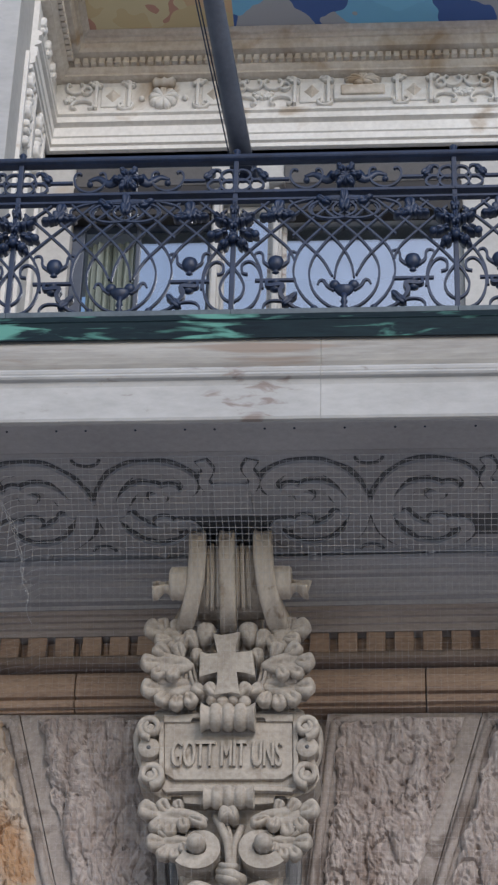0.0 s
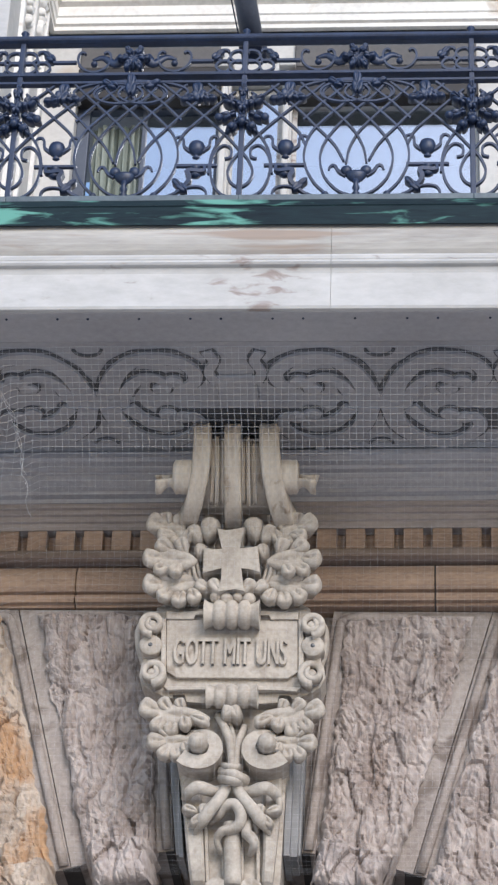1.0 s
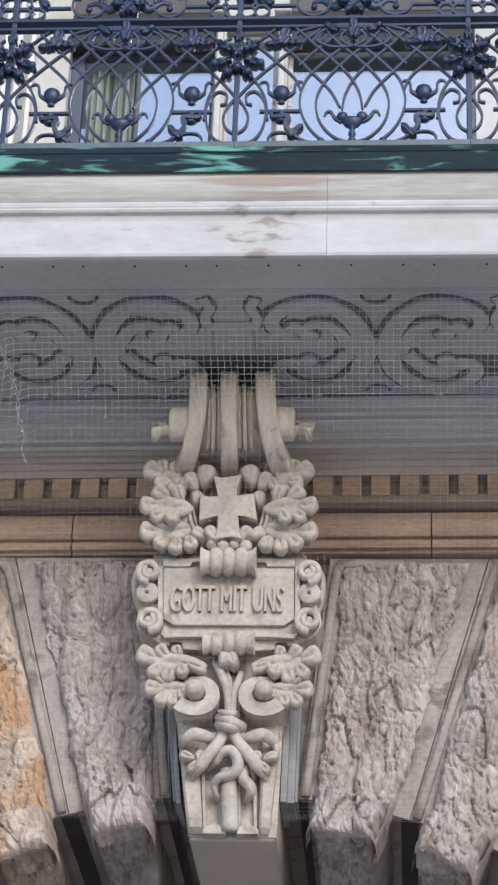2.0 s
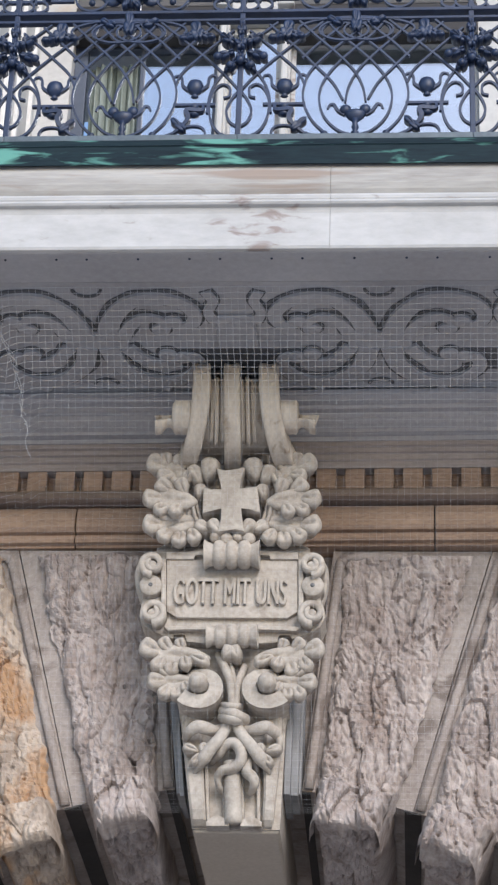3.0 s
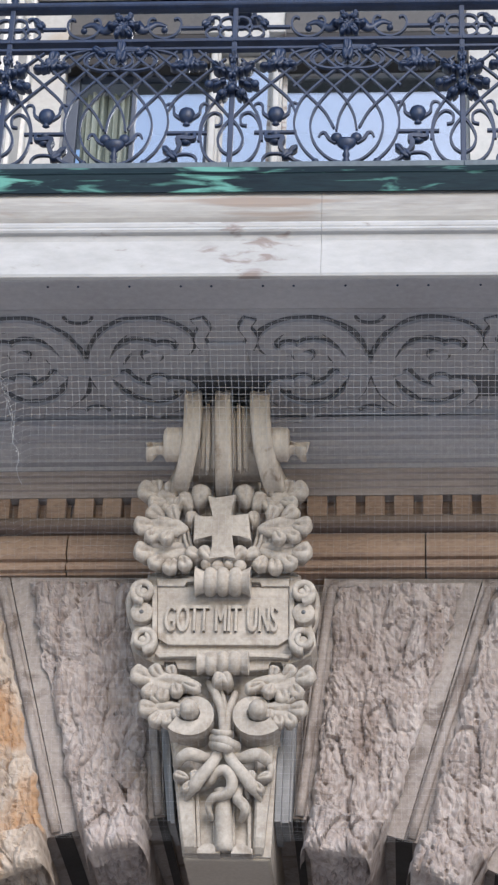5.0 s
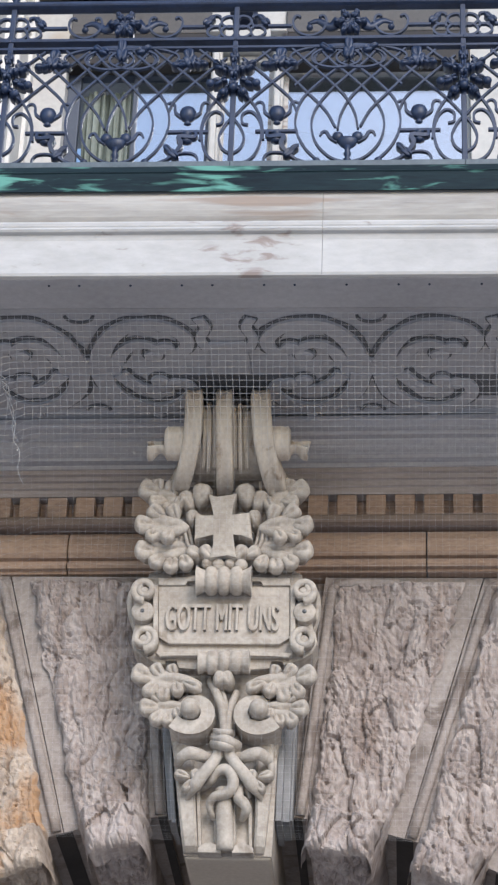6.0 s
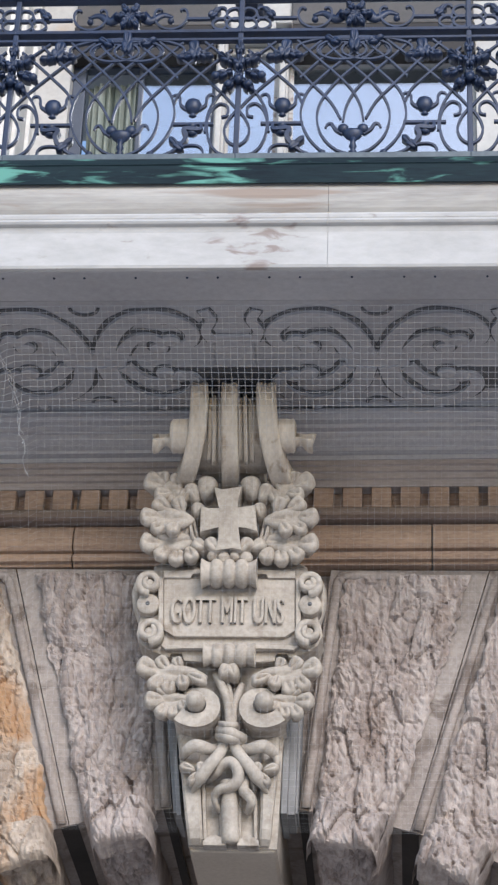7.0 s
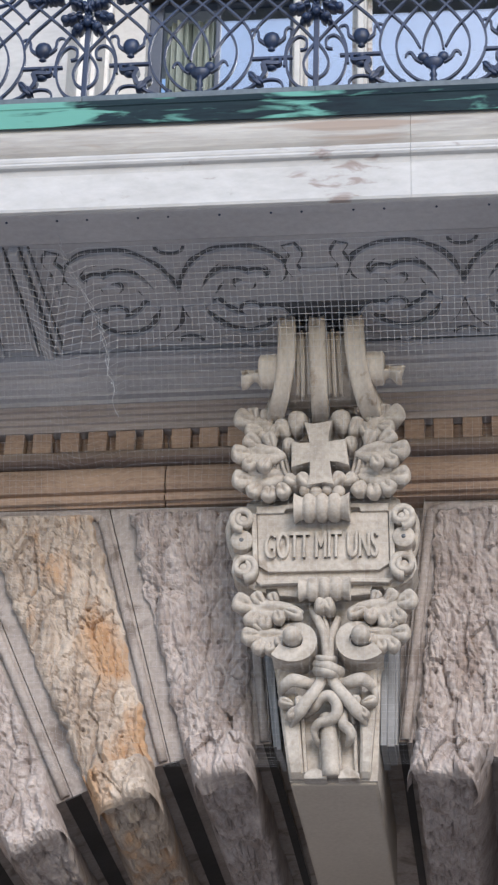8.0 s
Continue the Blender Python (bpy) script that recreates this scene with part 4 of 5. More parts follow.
# ribbed cuffs over and under the plaque
for v, half, r, out in ((1026, 47, 0.074, 0.085), (1170, 43, 0.060, 0.055)):
    c = g(MID, v, out)
    prof = []
    n = 60
    for i in range(n + 1):
        h = -1 + 2 * i / n
        bead = max(0.0, 1 - (h / 0.19) ** 2, 1 - ((abs(h) - 0.46) / 0.20) ** 2) ** 0.5
        flare = 0.76 + 0.24 * bead if abs(h) < 0.66 else 0.74 + 0.30 * ((abs(h) - 0.66) / 0.34) ** 1.4
        prof.append((r * flare, h * half * UNIT))
    carve("cuff", lathe(bmesh.new(), [(r * 0.3, prof[0][1] + 0.02), (r * 0.55, prof[0][1] + 0.014), (r * 0.78, prof[0][1])] + prof + [(r * 0.78, prof[-1][1]), (r * 0.55, prof[-1][1] - 0.014), (r * 0.3, prof[-1][1] - 0.02)], c, "x", 26), "ribbed stone roll")
for i in range(4):
    p = g(372 + 20 * i, 995 + 3 * (i % 2), 0.10)
    carve("bud", ball(bmesh.new(), p.x, p.y, p.z, 0.034 if i % 2 else 0.028))

# plaque: a sunk field in a strapwork frame with rolled corners
half_line = [(402, 1016), (352, 1016), (338, 1018), (338, 1010), (300, 1012), (282, 1020), (262, 1020), (246, 1028), (238, 1042), (240, 1060), (250, 1072), (242, 1086), (250, 1102), (240, 1116), (237, 1134), (246, 1152),
             (262, 1162), (280, 1170), (297, 1174), (297, 1164), (321, 1164), (321, 1180), (350, 1182), (402, 1182)]
frame_line = half_line + [(2 * MID - u, v) for u, v in half_line[-2:0:-1]]
plaque = carve("plaque", plate(frame_line, 0.0, 0.18, 0.010), "cartouche plaque with raised letters", False)
rims = [[(285, 1020), (402, 1016), (402, 1024), (336, 1024), (334, 1033), (285, 1033)], [(276, 1033), (285, 1033), (285, 1124), (276, 1128)], [(402, 1150), (402, 1158), (322, 1158), (288, 1160), (280, 1152)]]
field = [(286, 1035), (518, 1035), (518, 1126), (500, 1137), (304, 1137), (286, 1126)]
carve("field", plate(field, 0.026, 0.06, 0.004), "plain sunk field", False, parent=plaque)
for line in rims:
    for s in (1, -1):
        pts = [(mirrored(u, s), v) for u, v in line]
        carve("rim", plate(pts if s == 1 else pts[::-1], 0.040, 0.05, 0.006), smooth=False, parent=plaque)
for s in (1, -1):
    for v, r, eye in ((1046, 24, 0), (1131, 25, 1)):
        c = g(mirrored(261, s), v, 0.045)
        pts = []
        turns = 1.45
        for i in range(40):
            t = i / 39
            a = 2 * math.pi * turns * t + (math.pi * 0.5 if eye else -math.pi * 0.5)
            q = (r - 4) * UNIT * (1 - 0.66 * t)
            pts.append(c + Vector((-s * q * math.cos(a), -0.012 * t, (q * math.sin(a)) * (1 if eye else -1) * -1)))
        carve("scroll", sweep(bmesh.new(), pts, 10.5 * UNIT, 0.075, 4, taper=lambda t: 1 - 0.3 * t), "strapwork scroll", parent=plaque)
        carve("knob", ball(bmesh.new(), c.x, c.y - 0.012, c.z - 0.004, 0.026), parent=plaque)
    c = g(mirrored(259, s), 1087, 0.0)
    carve("dowel", lathe(bmesh.new(), [(0.01, -0.052), (0.052, -0.052), (0.056, -0.045), (0.056, 0.05)], c, "y", 22), parent=plaque)
    # the hole's shade is a dark disc, nothing is drilled
    carve("peg_hole", lathe(bmesh.new(), [(0.011, -0.055), (0.011, 0.0)], c, "y", 10), "dark disc painted as the shade in a drilled hole", mat=SHADE_GREY, parent=plaque)
    carve("return", band_along([(mirrored(246, s), 1040, -0.10), (mirrored(238, s), 1062, -0.13), (mirrored(240, s), 1090, -0.14), (mirrored(250, s), 1120, -0.12)], 16, 0.10, 8), parent=plaque)

text = bpy.data.curves.new("lettering", "FONT")
text.body, text.size, text.extrude, text.offset = "GOTT MIT UNS", 0.2, 0.011, 0.0
text.align_x, text.align_y, text.space_word = "CENTER", "CENTER", 1.25
probe = new("lettering_probe", text)
bpy.context.view_layer.update()
letters = bpy.data.meshes.new_from_object(probe.evaluated_get(bpy.context.evaluated_depsgraph_get()))
bpy.data.objects.remove(probe)
xs = [v.co.x for v in letters.vertices]
ys = [v.co.y for v in letters.vertices]
fit_x, fit_y = 0.552 / (max(xs) - min(xs)), 0.142 / (max(ys) - min(ys))
mid_x, mid_y = (max(xs) + min(xs)) / 2, (max(ys) + min(ys)) / 2
letters.transform(Matrix.Rotation(radians(90), 4, "X") @ Matrix.Diagonal((fit_x, fit_y, 1, 1)) @ Matrix.Translation((-mid_x, -mid_y, 0)))
bold = bmesh.new()
bold.from_mesh(letters)
first = list(bold.faces)
for dx, dy in ((-0.0030, 0.002), (0.0030, 0.004)):
    more = bmesh.ops.duplicate(bold, geom=first)["geom"]
    bmesh.ops.translate(bold, verts=[q for q in more if isinstance(q, bmesh.types.BMVert)], vec=(dx, dy, 0))
bold.to_mesh(letters)
bold.free()
letters.materials.clear()
letters.materials.append(CARVED)
lettering = new("lettering", letters)
lettering.parent = plaque
lettering.location = g(399, 1091, 0.038) + KT
lettering["label"] = "raised stone capitals"

# the pair of volutes under the plaque: a deep strap winding in to a round eye
for s in (1, -1):
    wind = [(344, 1254), (334, 1250), (331, 1240), (340, 1233), (354, 1234), (368, 1243), (373, 1258), (368, 1274), (355, 1283), (338, 1285), (322, 1281), (311, 1274)]
    pts = [g(mirrored(u, s), v, 0.07 + 0.03 * max(0, 1 - i / 3)) for i, (u, v) in enumerate(wind)]
    pts = [p + Vector((0, 0.11, 0)) for p in smooth_path(pts, fine=6)]
    bm = sweep(bmesh.new(), pts, 24 * UNIT, 0.22, 4, taper=lambda t: 0.45 + 0.55 * min(1.0, t * 1.7))
    carve("volute", bm, "thick rolled volute", False)
    c = g(mirrored(341, s), 1250, 0.10)
    carve("eye", lathe(bmesh.new(), [(0.006, -0.045), (0.03, -0.037), (0.043, -0.012), (0.046, 0.03), (0.046, 0.2)], c, "y", 24))
    c = g(mirrored(345, s), 1258, 0.015)
    carve("volute_bed", lathe(bmesh.new(), [(0.01, 0.0), (0.09, 0.0), (0.092, 0.14)], c, "y", 24))

# stems tied in a knot, crossed straps, ribbons and curling tendrils
for pts, wide in ((((378, 1205, -0.04), (390, 1228, 0.02), (399, 1255, 0.04), (403, 1298, 0.05)), 15), (((424, 1225, -0.04), (414, 1250, 0.0), (410, 1275, 0.03), (407, 1300, 0.04)), 13), (((396, 1215, -0.05), (404, 1240, 0.0), (407, 1290, 0.03)), 9)):
    carve("stem", band_along(pts, wide, 0.055))
for (u0, v0), (u1, v1), wide, out in (((386, 1303), (424, 1318), 20, 0.05), ((384, 1316), (420, 1324), 15, 0.045), ((388, 1296), (414, 1299), 13, 0.05)):
    mu, mv = (u0 + u1) / 2, (v0 + v1) / 2 - 2
    carve("knot", band_along([(u0, v0, out - 0.06), ((u0 + mu) / 2, (v0 + mv) / 2, out), (mu, mv, out + 0.02), ((u1 + mu) / 2, (v1 + mv) / 2, out), (u1, v1, out - 0.06)], wide, 0.06, 12))
for s in (1, -1):
    def m(u, v, out, s=s):
        return (mirrored(u, s) + (0 if s == 1 else -1), v, out)
    carve("strap", band_along([m(396, 1326, 0.01), m(380, 1350, 0.03), m(362, 1372, 0.02), m(348, 1392, 0.0), m(333, 1416, -0.06)], 21, 0.055, taper=lambda t: 0.85 + 0.35 * t if t < 0.7 else 1.1 - 3.0 * (t - 0.7)))
    bm = bmesh.new()
    for du, dv, ang in ((328, 1374, 160), (352, 1376, 95), (340, 1392, 230)):
        lobe(bm, g(*m(du, dv, -0.03)), ang if s == 1 else 180 - ang, 15 * UNIT, 9 * UNIT, 0.05, 0.3)
    carve("strap_tip", bm)
    carve("ribbon", band_along([m(388, 1330, -0.03), m(372, 1338, -0.01), m(356, 1334, 0.02), m(340, 1331, 0.03), m(326, 1340, 0.01), m(319, 1352, -0.05)], 17, 0.05, taper=lambda t: 0.8 + 0.5 * math.sin(math.pi * t)))
carve("ribbon", band_along([(478, 1340, -0.02), (486, 1356, -0.02), (484, 1376, -0.06)], 12, 0.05))
carve("tendril", band_along([(364, 1394, -0.08), (378, 1382, -0.03), (390, 1364, 0.0), (406, 1360, 0.01), (417, 1374, 0.01), (416, 1394, 0.0), (402, 1405, -0.01), (386, 1408, -0.01), (376, 1420, -0.03), (377, 1434, -0.05), (384, 1448, -0.09)], 19, 0.07,
                            taper=lambda t: 0.55 + 0.5 * math.sin(math.pi * min(t * 1.15, 1.0))))
carve("tendril", band_along([(436, 1380, -0.06), (430, 1396, -0.03), (427, 1410, -0.02), (437, 1420, -0.02), (441, 1432, -0.03), (434, 1449, -0.09)], 17, 0.06, taper=lambda t: 0.6 + 0.5 * math.sin(math.pi * t)))
carve("tendril", band_along([(426, 1372, -0.07), (438, 1390, -0.05), (446, 1410, -0.08)], 10, 0.05))
# ---- wrought-iron railing ----
BASE, BAY = 8.520, 1.140
TALL = 0.00370       # height of one drawing unit


def rail_at(u, v, out=0.0):
    """A place in a bay: u across from its middle, v up, both in drawing units of the ironwork."""
    return Vector(((u - 610) * 0.00279, -out, (520 - v) * TALL))


def iron_bar(pts, wide=0.0105, deep=0.02, flip=False, out=0.0, taper=None):
    q = [rail_at(1220 - u if flip else u, v, out) for u, v in pts]
    return sweep(bmesh.new(), smooth_path(q, fine=4), wide, deep, 4, taper=taper)


def railing_bay():
    bay = empty("railing_bay", (0, 0, 0), label="blue-black wrought-iron balcony railing bay with scrolls and lattice", category="railing", group="railing bays")

    def add(name, bm, label="", smooth=False, parent=None):
        return part(name, bm, IRON, parent or bay, label, smooth)
    h = BAY / 2
    part("bottom_rail", box(bmesh.new(), -h, h, -0.05, 0.045, -0.062, -0.004, 0.006), SLATE, bay, "dusty slate-blue bottom rail")
    add("middle_rail", box(bmesh.new(), -h, h, -0.018, 0.018, 0.722, 0.738, 0.003))
    add("middle_rail", box(bmesh.new(), -h, h, -0.025, 0.025, 0.768, 0.788, 0.004))
    prof = [(y, z + 0.045) for y, z in ((-0.034, 0.950), (-0.038, 0.958), (-0.036, 0.975), (-0.022, 0.986), (0.022, 0.986), (0.036, 0.975), (0.038, 0.958), (0.034, 0.950), (0.02, 0.942), (-0.02, 0.942))]
    add("handrail", run(bmesh.new(), prof, -h, h))
    bars = {
        "loop": [((558, 513), (535, 492), (520, 465), (518, 440), (528, 412), (552, 388), (585, 362), (615, 340), (632, 325)),
                 ((610, 517), (580, 508), (555, 485), (546, 455), (553, 428), (575, 400), (605, 374), (640, 347), (662, 325))],
        "lattice_bar": [((592, 462), (598, 436), (615, 408), (645, 380), (680, 352), (712, 325)),
                        ((406, 442), (430, 418), (456, 396), (490, 370), (525, 345), (552, 325)),
                        ((515, 388), (545, 362), (575, 340), (592, 325)),
                        ((455, 330), (480, 350), (510, 375), (540, 402), (570, 430), (588, 458)),
                        ((420, 340), (450, 362), (480, 386), (508, 410), (520, 432)),
                        ((406, 372), (430, 354), (470, 326))],
        "scroll": [((406, 519), (375, 512), (358, 492), (353, 464), (360, 442), (374, 431), (388, 436), (388, 450), (378, 453)),
                   ((406, 502), (390, 492), (384, 475), (392, 456), (406, 440)),
                   ((462, 478), (458, 448), (446, 424), (426, 402), (406, 392)),
                   ((553, 352), (549, 340), (562, 328), (590, 326), (612, 338))],
        "base_curl": [((464, 520), (464, 508), (474, 500), (496, 500), (520, 510), (545, 519))],
        "key": [((470, 462), (470, 474), (498, 474), (494, 486), (502, 498), (522, 512))],
    }
    for name, lines in bars.items():
        for pts in lines:
            for flip in (False, True):
                if name == "scroll" and min(u for u, _ in pts) < 406:
                    # the post's own scrolls, both sides of it
                    for inner in (False, True):
                        q = [(812 - u if inner else u, v) for u, v in pts]
                        if not inner:
                            q = [(u + 0, v) for u, v in q]
                        add(name, iron_bar(q, flip=flip) if inner else iron_bar(q, flip=flip))
                else:
                    add(name, iron_bar(pts, flip=flip, taper=(lambda t: 1 + 1.2 * math.sin(math.pi * t)) if name == "key" else None,
                                       out=0.004 if name == "lattice_bar" and flip else 0.0))
    for s in (-1, 1):
        x = s * 0.349
        z = (520 - 432) * TALL
        cup = [(0.010, -0.075), (0.020, -0.068), (0.010, -0.06), (0.014, -0.052), (0.030, -0.044), (0.041, -0.024), (0.042, 0.002), (0.034, 0.022), (0.020, 0.032), (0.004, 0.030)]
        tulip = add("tulip", lathe(bmesh.new(), cup, (x, 0, z), "z", 12, 0.8), "", True)
        for q in (-1, 1):
            pts = [Vector((x + q * a, 0, z + b)) for a, b in ((0.030, -0.03), (0.062, 0.0), (0.066, 0.04), (0.080, 0.062), (0.102, 0.058), (0.110, 0.04))]
            add("horn", sweep(bmesh.new(), smooth_path(pts, fine=3), 0.014, 0.02, taper=lambda t: 1.1 - 0.5 * t), parent=tulip)
        add("cross_bar", box(bmesh.new(), x - 0.105, x + 0.105, -0.010, 0.010, (520 - 464) * TALL - 0.008, (520 - 464) * TALL + 0.008, 0.002))
        add("bead", lathe(bmesh.new(), [(0.008, -0.03), (0.03, -0.018), (0.012, -0.004), (0.012, 0.02), (0.026, 0.03), (0.01, 0.04)], (x, 0, 0.165), "z", 10), "", True)
        add("leaf_spur", leaf(bmesh.new(), x + -s * 0.065, -0.005, 0.075, 90 + s * 42, 0.07, 0.028, 0.02, 3, 0.3), "", True)
        add("ball", ball(bmesh.new(), s * 0.150, 0, 0.025, 0.02), "", True)
    # palmette in the middle of the loop
    add("palmette", lathe(bmesh.new(), [(0.008, -0.03), (0.02, -0.012), (0.036, 0.0), (0.056, 0.028), (0.050, 0.04), (0.02, 0.03)], (0, 0, 0.115), "z", 14, 0.6), "", True)
    add("stem", lathe(bmesh.new(), [(0.018, 0.0), (0.010, 0.015), (0.022, 0.03), (0.010, 0.045), (0.020, 0.065), (0.012, 0.09), (0.02, 0.11)], (0, 0, 0), "z", 10), "", True)
    for s in (-1, 1):
        add("curled_leaf", ball(bmesh.new(), s * 0.048, -0.004, 0.168, 0.029, 0.8), "", True)
        pts = [Vector((s * a, 0, b)) for a, b in ((0.05, 0.14), (0.085, 0.165), (0.105, 0.20), (0.125, 0.198), (0.135, 0.175))]
        add("horn", sweep(bmesh.new(), smooth_path(pts, fine=3), 0.016, 0.02, taper=lambda t: 1.1 - 0.5 * t))
    # oval loops into which the lattice runs, under the middle rail
    for du, rx, ry, v in ((-22, 44, 17, 342), (22, 44, 17, 342), (0, 104, 20, 340)):
        ring = [rail_at(610 + du + rx * math.cos(a), v - ry * math.sin(a), 0.006) for a in np.linspace(0, 2 * math.pi, 30, endpoint=False)] if rx < 100 else [rail_at(610 + rx * math.cos(a), v - ry * math.sin(a), 0.006) for a in np.linspace(-0.3, math.pi + 0.3, 26)]
        add("oval_loop", sweep(bmesh.new(), ring, 0.0105, 0.02, 4, closed=rx < 100))
    # cresting leaves under the middle rail
    for u, v, a, l, w in ((610, 332, 90, 0.10, 0.04), (575, 328, 150, 0.06, 0.03), (645, 328, 30, 0.06, 0.03), (486, 345, 80, 0.085, 0.05), (734, 345, 100, 0.085, 0.05), (470, 352, 190, 0.05, 0.03),
                          (502, 350, -10, 0.05, 0.03), (718, 352, 190, 0.05, 0.03), (750, 350, -10, 0.05, 0.03)):
        p = rail_at(u, v)
        add("leaf", leaf(bmesh.new(), p.x, -0.005, p.z, a, l, w, 0.035, 3, 0.4), "", True)
    # frieze under the handrail
    p = rail_at(612, 285)
    rosette = add("rosette", leaf(bmesh.new(), p.x, -0.01, p.z, 90, 0.062, 0.058, 0.04, 8, 0.3, even=True), "", True)
    for i in range(6):
        a = radians(60 * i)
        add("petal", leaf(bmesh.new(), p.x + 0.045 * math.cos(a), -0.03, p.z + 0.045 * math.sin(a), 60 * i, 0.04, 0.025, 0.03, 3, 0.3), "", True, rosette)
    spiral = curl(1.5, 7.0)
    for s in (-1, 1):
        pts = [(s * 0.055, 0.03), (s * 0.10, -0.01), (s * 0.16, 0.03), (s * 0.215, 0.015)]
        q = [Vector((p.x + a, 0, p.z + b)) for a, b in pts]
        add("acanthus", sweep(bmesh.new(), smooth_path(q, fine=4), 0.06, 0.03, 6, taper=lambda t: 1.2 - 0.9 * t), "", True)
        add("frieze_scroll", sweep(bmesh.new(), [Vector((p.x + s * (0.205 + 0.085 * a), 0, p.z + 0.065 * b)) for a, b in spiral], 0.011, 0.02))
        add("ball", ball(bmesh.new(), p.x + s * 0.205, 0, p.z - 0.01, 0.018), "", True)
        add("frieze_bar", box(bmesh.new(), min(s * 0.29, s * 0.41), max(s * 0.29, s * 0.41), -0.01, 0.01, p.z - 0.006, p.z + 0.010, 0.002))
        for dx, dz, a in ((0.455, 0.035, 1), (0.455, -0.035, -1), (0.525, 0.03, 1), (0.525, -0.035, -1)):
            add("frieze_scroll", sweep(bmesh.new(), [Vector((s * (dx + 0.032 * b), 0, p.z + dz + 0.036 * q * a)) for q, b in spiral[::2]], 0.012, 0.02))
        add("bracket_leaf", leaf(bmesh.new(), s * 0.425, -0.004, p.z + 0.03, 90 - s * 40, 0.055, 0.03, 0.02, 3, 0.4), "", True)
    return bay


def railing_post():
    post = empty("railing_post", (0, 0, 0), label="blue-black iron railing post with a leafy boss", category="post", group="railing posts")

    def add(name, bm, label="", smooth=False):
        return part(name, bm, IRON, post, label, smooth)
    add("shaft", box(bmesh.new(), -0.0135, 0.0135, -0.018, 0.018, -0.07, 1.00, 0.004))
    add("cap", lathe(bmesh.new(), [(0.012, 1.025), (0.02, 1.035), (0.012, 1.045), (0.022, 1.065), (0.008, 1.08)], (0, 0, 0), "z", 10), "", True)
    boss = [(0, 0.53, 90, 0.085, 0.065, 0.08), (-0.07, 0.56, 140, 0.09, 0.06, 0.07), (0.07, 0.56, 40, 0.09, 0.06, 0.07), (-0.085, 0.48, 200, 0.09, 0.05, 0.06), (0.085, 0.48, -20, 0.09, 0.05, 0.06),
            (-0.05, 0.42, 230, 0.08, 0.05, 0.06), (0.05, 0.42, -50, 0.08, 0.05, 0.06), (0, 0.62, 90, 0.08, 0.05, 0.06), (0, 0.46, 270, 0.06, 0.05, 0.09)]
    for x, z, a, l, w, t in boss:
        add("leaf", leaf(bmesh.new(), x * 0.8, -0.01, 0.535 + (z - 0.51) * 1.05, a, l * 0.78, w * 0.62, t * 0.7, 5, 0.5), "", True)
    for x, z, r in ((-0.115, 0.475, 0.022), (0.115, 0.475, 0.022), (-0.05, 0.42, 0.018), (0.05, 0.42, 0.018), (0, 0.45, 0.022)):
        add("berry", ball(bmesh.new(), x, -0.045, z, r), "", True)
    return post


first_bay, first_post = railing_bay(), railing_post()
spots = [-0.301 + BAY * i for i in range(-4, 4)]
for i, x in enumerate(spots):
    m = pose(x, RAIL_Y, BASE)
    if i == 0:
        first_bay.matrix_basis = m
        first_post.matrix_basis = pose(x - BAY / 2, RAIL_Y, BASE)
    else:
        copy_thing(first_bay, m)
        copy_thing(first_post, pose(x - BAY / 2, RAIL_Y, BASE))
# ---- loggia behind the railing ----
def setting(name, bm, mat, label, category, smooth=False):
    return tagged(part(name, bm, mat, None, "", smooth), label, category, kind="structure")


SPAN = LOGGIA / 11.6


def lx(x):
    return x * SPAN


def lz(z):
    return 1.6 + (z - 1.6) * SPAN


TOP_Z = lz(12.40)
RIGHT_WALL = 2.2
openings = [(-2.215, -1.275, lz(11.14)), (-1.208, -0.875, lz(11.17)), (-0.808, 0.39, lz(11.14))]
bm = bmesh.new()
x = NICHE
for a, b, top in openings:
    box(bm, x, a, LOGGIA, LOGGIA + 0.3, 8.46, TOP_Z)
    box(bm, a, b, LOGGIA, LOGGIA + 0.3, top, TOP_Z)
    x = b
box(bm, x, RIGHT_WALL, LOGGIA, LOGGIA + 0.3, 8.46, TOP_Z)
setting("wall_back", bm, CREAM, "cream plaster back wall of the loggia with glazed openings", "wall")
setting("wall_left", box(bmesh.new(), NICHE - 0.4, NICHE, PIER + 0.003, LOGGIA + 0.3, 8.46, TOP_Z + 0.3), CREAM, "cream plaster side wall of the loggia", "wall")
setting("wall_right", box(bmesh.new(), RIGHT_WALL, RIGHT_WALL + 0.4, PIER + 0.003, LOGGIA + 0.3, 8.46, TOP_Z + 0.3), CREAM, "cream plaster side wall of the loggia", "wall")
bm = bmesh.new()
box(bm, LEFT, NICHE - 0.003, PIER, PIER + 0.4, 8.46, 15.0)
box(bm, RIGHT_WALL + 0.003, RIGHT, PIER, PIER + 0.4, 8.46, 15.0)
box(bm, NICHE - 0.003, RIGHT_WALL + 0.003, PIER, PIER + 0.4, 13.4, 15.0)
setting("wall_upper", bm, WHITE, "pale upper facade round the open loggia", "wall")
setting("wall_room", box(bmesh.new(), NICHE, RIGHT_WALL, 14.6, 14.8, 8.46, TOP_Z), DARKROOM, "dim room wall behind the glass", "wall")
setting("ceiling", box(bmesh.new(), NICHE - 0.4, RIGHT_WALL + 0.4, PIER + 0.41, 14.8, TOP_Z + 0.02, TOP_Z + 0.3), CREAM, "flat plaster ceiling slab of the loggia", "ceiling")

